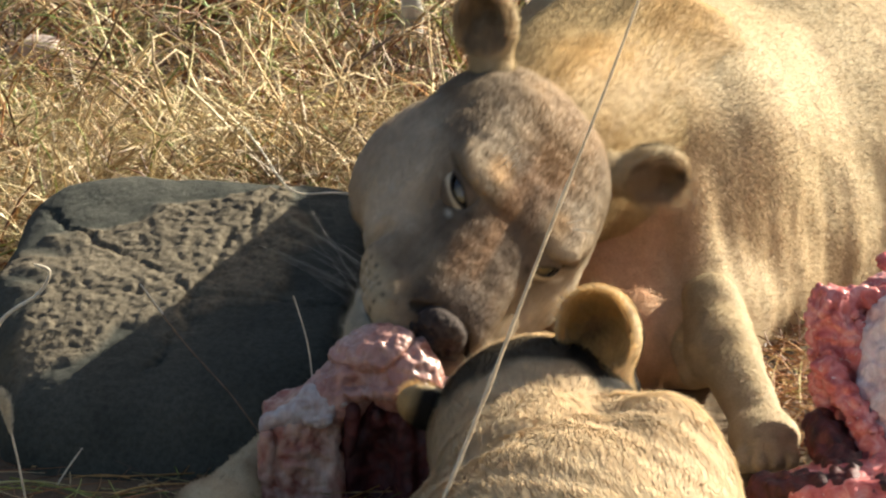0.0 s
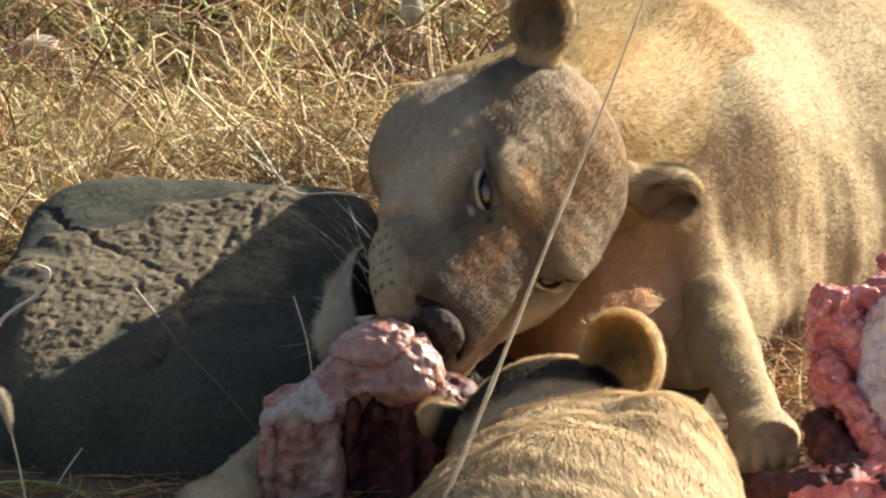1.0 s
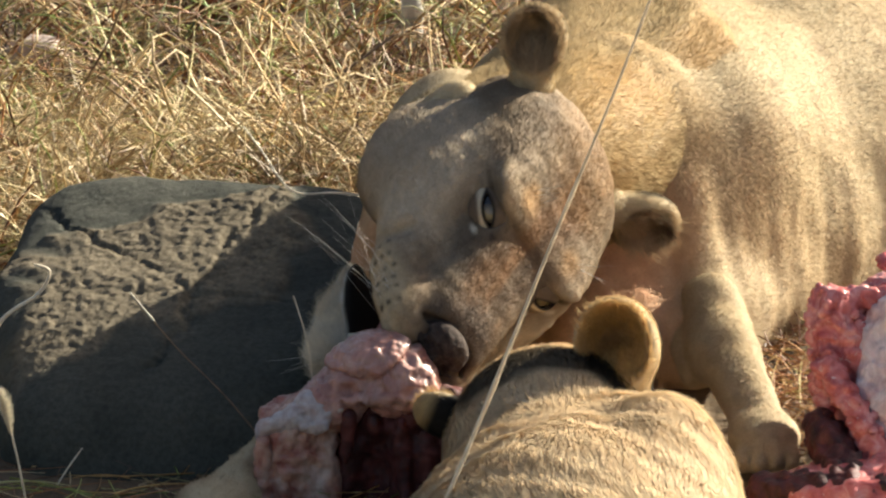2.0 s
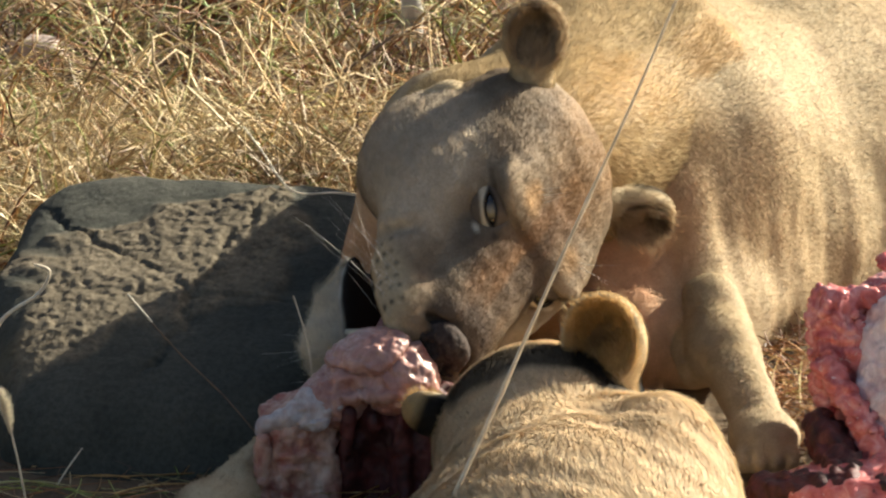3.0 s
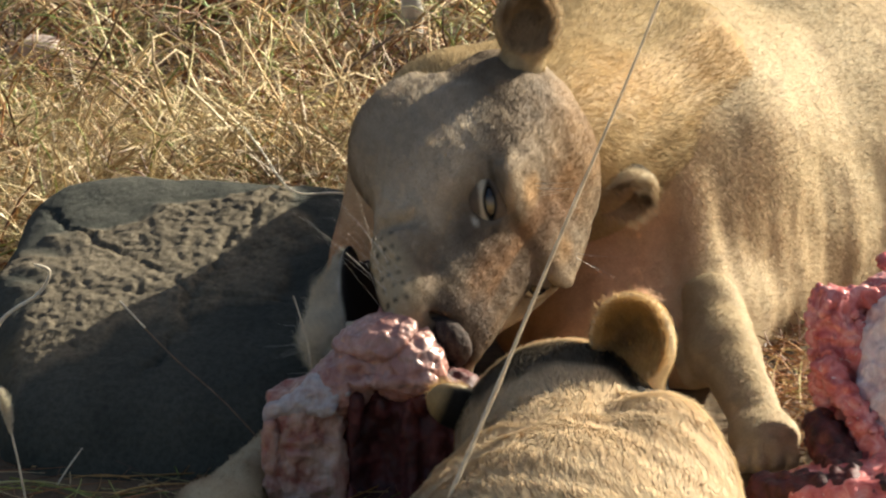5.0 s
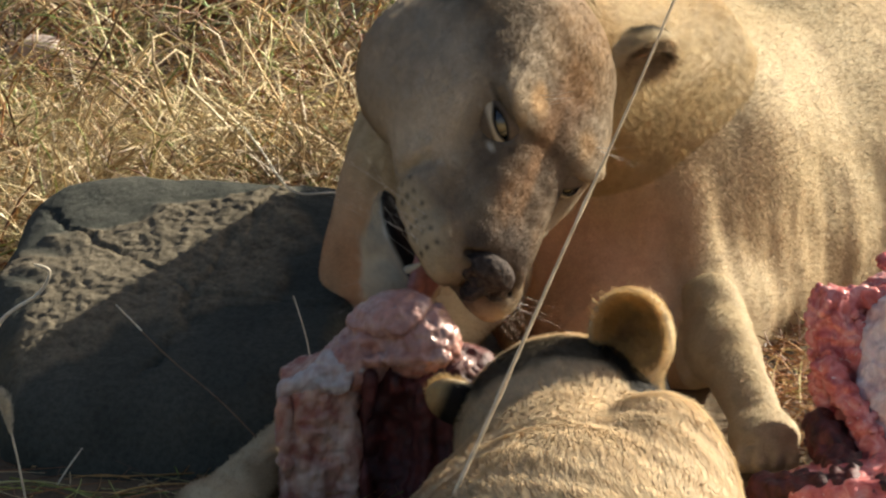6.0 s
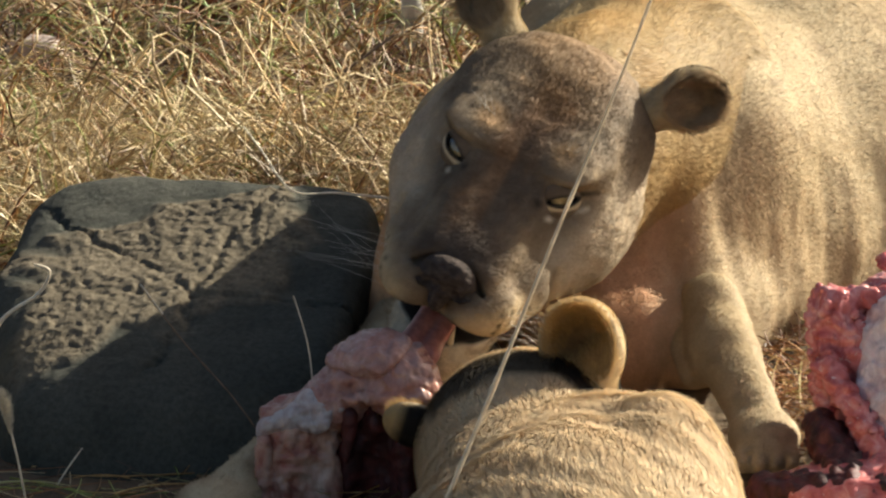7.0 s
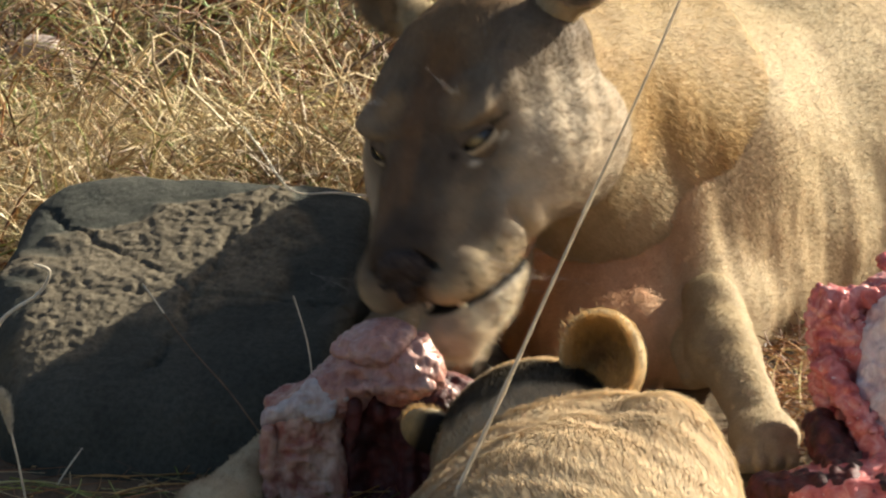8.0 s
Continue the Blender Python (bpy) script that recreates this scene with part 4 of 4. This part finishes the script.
# ---- grass ----
def strands(name, n, box, length, rise, width, material, seed, bend=0.03, lean=(0, 0)):
    """n blades rooted in box (x0, x1, y0, y1); rise: least and most steepness, 0 lying and 1 upright."""
    rng = np.random.RandomState(seed)
    x0, x1, y0, y1 = box
    root = np.stack([rng.uniform(x0, x1, n), rng.uniform(y0, y1, n), rng.uniform(-0.012, 0.012, n)], 1)
    a = rng.uniform(0, 2 * np.pi, n)
    up = rng.uniform(*rise, n)
    ln = rng.uniform(*length, n)
    side = np.sqrt(1 - up ** 2)
    out = np.stack([np.cos(a) * side + lean[0], np.sin(a) * side + lean[1], up], 1) * ln[:, None]
    sway = rng.normal(size=(n, 3)) * bend * (ln[:, None] / 0.1)
    sway[:, 2] = np.abs(sway[:, 2]) * (0.3 + up)
    return blades(name, root, root + out, sway, rng.uniform(*width, n), material, seed + 1, 5)


def grass_field(name, label, *args, **keys):
    return thing(name, label, "grass", strands(name, *args, **keys), "stuff")


def tinted_straw(name, stops):
    m = Nodes(name, 0.5)
    c = m.ramp(m.island(), stops)
    c = m.mix(1.0, c, m.ramp(m.noise(6, 4), [(0.36, (0.30, 0.22, 0.15)), (0.5, (0.85, 0.80, 0.70)), (0.62, (1.10, 1.10, 1.04))]), "MULTIPLY")
    return m.finish(c, Specular_IOR_Level=0.5)


PALE = tinted_straw("pale_straw", [(0.0, (0.42, 0.28, 0.13)), (0.4, (0.62, 0.48, 0.27)), (0.8, (0.74, 0.62, 0.40)), (1.0, (0.55, 0.48, 0.22))])
RUSTY = tinted_straw("rusty_straw", [(0.0, (0.14, 0.05, 0.018)), (0.45, (0.40, 0.17, 0.06)), (0.8, (0.62, 0.38, 0.16)), (1.0, (0.34, 0.32, 0.09))])
MIXED = tinted_straw("mixed_straw", [(0.0, (0.07, 0.032, 0.014)), (0.25, (0.34, 0.13, 0.04)), (0.48, (0.60, 0.37, 0.13)), (0.66, (0.82, 0.70, 0.47)), (0.74, (0.44, 0.48, 0.12)), (1.0, (0.12, 0.23, 0.04))])
grass_field("dry_grass", "tangled dry straw-coloured grass", 9000, (-0.9, 1.1, 0.62, 2.9), (0.06, 0.20), (0.05, 0.85), (0.0008, 0.0030), MIXED, 201, bend=0.04)
grass_field("straw_mat", "matted pale straw beside the boulder", 2600, (-0.65, 0.05, 0.64, 1.15), (0.08, 0.22), (0.1, 0.75), (0.0007, 0.0024), PALE, 203, bend=0.05)
grass_field("straw_litter", "broad bleached straw lying over the grass", 700, (-0.7, 0.5, 0.62, 2.2), (0.10, 0.26), (0.15, 0.6), (0.0018, 0.0036), PALE, 211, bend=0.06)
grass_field("rusty_grass", "short reddish dead grass", 4500, (-0.28, 0.35, 0.62, 1.5), (0.03, 0.10), (0.2, 0.9), (0.0008, 0.0026), RUSTY, 205)
grass_field("flattened_grass", "flattened dry grass at the foot of the boulder", 1500, (-0.7, 0.05, -0.7, -0.02), (0.05, 0.16), (0.0, 0.10), (0.0006, 0.0016), MIXED, 207, bend=0.012)
grass_field("trampled_grass", "trampled dry grass between paw and meat", 2600, (0.36, 0.75, 0.0, 0.75), (0.04, 0.11), (0.05, 0.5), (0.0007, 0.0018), RUSTY, 209)


# ---- single stalks and litter ----
def stalk_mesh(name, points, r0, r1, material, joints=0):
    """A tapered stem through a few points, with swollen joints."""
    pts = [Vector(p) for p in points]
    path = []
    for i in range(len(pts) - 1):
        a, b = pts[max(i - 1, 0)], pts[min(i + 2, len(pts) - 1)]
        for k in range(8):
            t = k / 8
            p, q = pts[i], pts[i + 1]
            m0, m1 = (q - a) / 2, (b - p) / 2
            path.append((2 * t ** 3 - 3 * t ** 2 + 1) * p + (t ** 3 - 2 * t ** 2 + t) * m0 + (3 * t ** 2 - 2 * t ** 3) * q + (t ** 3 - t ** 2) * m1)
    path.append(pts[-1])
    v, n = [], len(path)
    for i, p in enumerate(path):
        d = (path[min(i + 1, n - 1)] - path[max(i - 1, 0)]).normalized()
        s = d.cross(Vector((0, 1, 0.2))).normalized()
        u = d.cross(s)
        r = r0 + (r1 - r0) * i / (n - 1)
        if joints and i % max(1, n // joints) == 2:
            r *= 1.35
        v += [p + (s * math.cos(a) + u * math.sin(a)) * r for a in [k * math.pi / 4 for k in range(8)]]
    f = [(i * 8 + k, i * 8 + (k + 1) % 8, i * 8 + 8 + (k + 1) % 8, i * 8 + 8 + k) for i in range(n - 1) for k in range(8)]
    return mesh_of(name, np.array([tuple(w) for w in v]), np.array(f), material)


def stalk(name, label, base, points, r0, r1, material=STEM, joints=0):
    ob = thing(name, label, "grass stalk", stalk_mesh(name, [(0, 0, 0)] + list(points), r0, r1, material, joints))
    ob.location = base
    return ob


tall_stalk = stalk("tall_grass_stalk", "tall dry grass stem bent before the lions", (-0.06, -0.5, -0.01), [(0.10, 0.0, 0.215), (0.19, 0.0, 0.42), (0.27, 0.0, 0.60), (0.36, 0.0, 0.82)], 0.0027, 0.0009, STEM, 4)
bent_stalk = stalk("bent_grass_stalk", "thin brown grass stem with a pale tip", (-0.175, -0.04, 0.018), [(-0.05, 0, 0.075), (-0.10, 0, 0.135), (-0.147, 0, 0.20)], 0.0010, 0.0008, TWIG)
tip = part("seed_tip", stalk_mesh("seed_tip", [(-0.125, 0, 0.170), (-0.137, 0, 0.187), (-0.148, 0, 0.203)], 0.0012, 0.0010, SEED), bent_stalk, "pale dry tip")
thin_stalk = stalk("thin_grass_stalk", "fine curved green-brown grass stem", (-0.135, -0.03, 0.0), [(-0.004, 0, 0.09), (-0.010, 0, 0.15), (-0.025, 0, 0.205)], 0.0010, 0.0007)
seed_stalk = stalk("seed_head_stalk", "grass stem with a fluffy pale seed head", (-0.44, -0.15, -0.005), [(-0.010, 0, 0.06), (-0.018, 0, 0.10)], 0.0014, 0.0011)
rows = []
rng = np.random.RandomState(5)
for k in range(420):
    t = rng.rand()
    c = np.array((-0.018 - 0.012 * t, 0, 0.095 + 0.05 * t))
    a = rng.rand() * 6.28
    out = np.array((math.cos(a) * 0.006, math.sin(a) * 0.006, 0.009)) * rng.uniform(0.6, 1.2) * (0.5 + math.sin(math.pi * t))
    rows.append((c, c + out, (0, 0, 0)))
part("seed_head", hairs_along("seed_head", rows, 0.0007, SEED, 3), seed_stalk, "fluffy pale seed head")
stalk("curled_blade", "curled dry grass blade over the boulder", (-0.50, 0.10, 0.09), [(0.02, 0, 0.045), (0.06, 0, 0.075), (0.072, 0, 0.10), (0.055, 0, 0.108)], 0.0028, 0.0012)
stalk("fallen_stalk", "dry stem fallen across the boulder", (-0.06, 0.42, 0.172), [(-0.06, 0, 0.006), (-0.11, -0.01, 0.012), (-0.145, 0.02, 0.05), (-0.165, 0.03, 0.075)], 0.0014, 0.0009)
stalk("short_stalk", "short dry grass stem", (-0.415, -0.06, 0.0), [(0.012, 0, 0.02), (0.028, 0, 0.043)], 0.0011, 0.0007)
thing("dead_twig", "dark dead twig caught in the grass", "twig", stalk_mesh("dead_twig", [(-0.16, 1.12, 0.07), (-0.12, 1.16, 0.10), (-0.06, 1.2, 0.135)], 0.003, 0.0015, TWIG))


def pebble(name, label, category, c, r, material, seed):
    v, q = hull(lambda p: ell(p, c, r) + 0.12 * min(r) * waves(p, 1.2 / min(r), seed, 3), np.array(c) - np.array(r) * 1.3, np.array(c) + np.array(r) * 1.3, min(r) / 9)
    return thing(name, label, category, mesh_of(name, v, q, material))


pebble("pale_stone", "pale pinkish stone half hidden in grass", "stone", (-0.52, 1.50, 0.02), (0.035, 0.03, 0.03), STONE, 3)
pebble("meat_scrap", "reddish brown scrap of hide in the grass", "meat scrap", (-0.29, 1.78, 0.03), (0.05, 0.05, 0.05), plain_material("hide_scrap", (0.22, 0.075, 0.03), 0.7, 0.4, 50, 0.5), 4)
pebble("grey_stub", "grey weathered wood stub in the grass", "wood stub", (-0.04, 1.58, 0.04), (0.014, 0.014, 0.06), plain_material("grey_wood", (0.42, 0.40, 0.36), 0.8, 0.3, 60, 0.5), 6)


# ---- motion ----
HEAD_ROWS = (
    (0.0, 0.0565, 0.1451, 0.2512, 12.9, 43.9, 4.5),
    (0.3, 0.0837, 0.1475, 0.3078, 22.9, 41.9, 7.8),
    (0.5, 0.0711, 0.1458, 0.3111, 28.9, 48.6, 13.4),
    (0.7, 0.0666, 0.1432, 0.2746, 22.0, 51.4, 8.9),
    (1.0, 0.0742, 0.1446, 0.2585, 28.3, 56.1, 16.7),
    (1.5, 0.0684, 0.1415, 0.2350, 25.6, 59.2, 18.6),
    (2.8, 0.0628, 0.1410, 0.2365, 31.8, 60.1, 27.5),
    (3.2, 0.0641, 0.1433, 0.2538, 34.0, 59.4, 28.3),
    (3.5, 0.0739, 0.1438, 0.2763, 36.8, 56.4, 34.8),
    (4.0, 0.0567, 0.1448, 0.2659, 39.1, 57.9, 36.1),
    (4.5, 0.0494, 0.1434, 0.2524, 37.0, 60.6, 34.1),
    (5.8, 0.0693, 0.1430, 0.3265, 45.0, 50.4, 43.6),
    (6.0, 0.0717, 0.1453, 0.3607, 37.6, 43.4, 36.0),
    (6.2, 0.0419, 0.1430, 0.3117, 21.9, 38.9, 15.6),
    (6.5, 0.0891, 0.1434, 0.3267, 19.4, 36.4, 15.3),
    (6.8, 0.0859, 0.1426, 0.3006, 19.5, 37.3, 8.0),
    (7.0, 0.0901, 0.1436, 0.2998, 2.9, 22.4, -16.2),
    (7.2, 0.0906, 0.1416, 0.2979, 10.0, 19.9, -19.3),
    (7.4, 0.0795, 0.1412, 0.3084, 10.7, 5.0, -26.0),
    (7.6, 0.0239, 0.1434, 0.3670, 20.3, -2.7, -38.5),
    (7.8, 0.0113, 0.1442, 0.3712, 7.0, -12.0, -38.5),
    (8.0, 0.0320, 0.1436, 0.3462, 14.8, -15.1, -31.6),
)
JAW_ROWS = ((0.0, 3), (0.5, 3), (0.7, 10), (1.0, 13), (1.5, 15), (2.8, 15), (3.2, 18), (3.6, 16), (4.5, 17), (4.7, 16), (5.8, 14), (6.0, 8), (6.2, 10), (6.5, 14), (6.8, 5), (7.0, 12), (7.2, 3), (7.4, 5), (7.6, 10), (7.8, 12), (7.9, 8), (8.0, 4))
# how far the ears spread, in degrees
EAR_ROWS = ((0.0, 0), (0.4, -4), (1.0, 0), (1.5, 5), (3.0, 6), (4.7, 5), (5.8, 3), (6.2, -3), (7.0, 0), (7.4, -5), (8.0, 0))
TONGUE_ROWS = ((0.0, 0.0), (3.2, 0.0), (3.5, 0.6), (3.7, 0.2), (4.5, 0.0), (5.8, 0.2), (6.2, 0.3), (6.4, 1.0), (6.5, 1.0), (6.7, 0.1), (6.9, 0.8), (7.0, 1.0), (7.2, 0.2), (7.5, 0.6), (7.6, 1.0), (7.8, 1.0), (7.9, 0.7), (8.0, 0.0))
CARCASS_ROWS = ((0.0, -0.001, -0.002), (0.2, 0.006, 0.020), (0.4, 0.015, 0.042), (0.5, 0.013, 0.039), (0.7, 0.004, 0.014), (1.0, 0.0, 0.003), (1.5, -0.005, -0.009), (3.0, -0.005, -0.006), (3.5, 0.0, 0.0), (4.0, 0.001, 0.006), (4.7, -0.002, 0.002),
                (5.8, 0.026, 0.046), (6.0, 0.018, 0.036), (6.1, 0.009, 0.018), (6.5, 0.0, 0.0), (7.0, -0.004, -0.008), (7.5, -0.001, 0.002), (8.0, 0.001, 0.004))
# the cub's right ear: seconds, metres sideways and up from its mean place
CUB_ROWS = (
    (0.0, -0.0267, 0.0063),
    (0.1, -0.0315, -0.0031),
    (0.2, -0.0184, 0.0056),
    (0.3, 0.0410, 0.0056),
    (0.4, 0.0576, 0.0056),
    (0.5, 0.0576, 0.0056),
    (0.6, 0.0208, 0.0094),
    (0.7, 0.0059, -0.0019),
    (0.8, -0.0101, -0.0088),
    (1.0, -0.0012, -0.0175),
    (1.2, 0.0119, -0.0031),
    (1.5, -0.0089, -0.0125),
    (2.8, -0.0030, 0.0094),
    (3.0, -0.0208, -0.0019),
    (3.2, -0.0101, 0.0063),
    (3.4, 0.0356, 0.0063),
    (3.5, 0.0564, 0.0063),
    (3.7, 0.0018, 0.0056),
    (4.0, 0.0077, 0.0025),
    (4.3, 0.0006, 0.0025),
    (4.5, -0.0267, -0.0094),
    (4.7, -0.0006, 0.0013),
    (5.8, 0.0166, -0.0019),
    (6.0, 0.0089, 0.0063),
    (6.1, -0.0101, 0.0013),
    (6.2, -0.0220, -0.0063),
    (6.3, -0.0356, -0.0119),
    (6.4, -0.0315, -0.0088),
    (6.5, 0.0048, -0.0063),
    (6.6, 0.0398, -0.0088),
    (6.7, 0.0208, 0.0013),
    (6.8, -0.0006, 0.0125),
    (6.9, -0.0303, 0.0056),
    (7.0, -0.0445, -0.0094),
    (7.2, -0.0232, -0.0063),
    (7.4, 0.0255, -0.0088),
    (7.6, 0.0249, 0.0063),
    (7.8, -0.0101, -0.0106),
    (8.0, -0.0220, -0.0206),
)
STALK_ROWS = ((0.0, 0.0), (1.0, 0.4), (1.5, 0.7), (2.8, 2.0), (3.5, 4.2), (4.0, 3.0), (4.5, 0.8), (5.8, 3.0), (6.0, 2.6), (6.5, 2.2), (7.0, 0.9), (7.4, 0.6), (7.6, 3.2), (8.0, 3.0))
BENT_ROWS = ((0.0, 0.0), (1.0, -1.6), (1.5, -2.8), (3.0, -4.0), (3.5, -5.4), (4.0, -6.6), (4.5, -6.2), (6.0, -8.0), (6.5, -3.4), (7.0, 0.0), (8.0, 0.5))
# the far shoulder sways with the body: seconds and metres sideways
ARM_ROWS = ((0.0, 0.045), (1.0, 0.042), (1.7, 0.02), (2.8, 0.002), (3.5, 0.0), (4.5, -0.003), (5.8, -0.028), (6.0, -0.022), (6.2, 0.0), (6.5, 0.008), (6.8, 0.028), (7.2, 0.042), (8.0, 0.045))
SKULL_BACK = Vector((0, 0.105, 0.0))
SHOULDERS = Vector((0.25, 0.60, 0.215))


def motions():
    base = Vector(BASE)
    rows, necks = [], []
    for t, x, y, z, rx, ry, rz in HEAD_ROWS:
        m = pose(x - base.x, y - base.y, z - base.z, rx, ry, rz)
        rows.append((t, m))
        top = m @ SKULL_BACK
        axis = (SHOULDERS - base - top).normalized()
        across = (m.to_3x3() @ Vector((1, 0, 0))) * 0.9 + Vector((1, 0, 0)) * 0.1
        across = (across - axis * across.dot(axis)).normalized()
        turn = Matrix((across, axis, across.cross(axis))).transposed().to_4x4()
        necks.append((t, Matrix.Translation(top) @ turn))
    walk(head, rows)
    walk(neck, necks)
    walk(upper_arm, [(t, pose(a, 0, 0)) for t, a in ARM_ROWS])
    walk(jaw, [(t, pose(*HINGE, a)) for t, a in JAW_ROWS])
    walk(chin_hairs, [(t, pose(*HINGE, a)) for t, a in JAW_ROWS])
    for s, ear in zip((-1, 1), ears):
        still = ear.matrix_basis.copy()
        rows = [(t, Matrix.Translation(still.translation) @ pose(0, 0, 0, 0, a * s, 0) @ still.to_3x3().to_4x4()) for t, a in EAR_ROWS]
        walk(ear, rows)
    walk(tongue, [(t, pose(0, -0.055 - 0.085 * a, -0.112 - 0.018 * a, 4 + 16 * a)) for t, a in TONGUE_ROWS])
    walk(carcass, [(t, pose(JOINT[0] + a, JOINT[1], JOINT[2] + b)) for t, a, b in CARCASS_ROWS])
    walk(cub_head, [(t, pose(0.125 + 0.79 * a - CUBBASE[0], -0.18 - CUBBASE[1], 0.085 + b - CUBBASE[2], 0, 15 + 90 * a, 0)) for t, a, b in CUB_ROWS])
    walk(tall_stalk, [(t, pose(*tall_stalk.location, 0, a - 3.6, 0)) for t, a in STALK_ROWS])
    walk(bent_stalk, [(t, pose(*bent_stalk.location, 0, a, 0)) for t, a in BENT_ROWS])


motions()
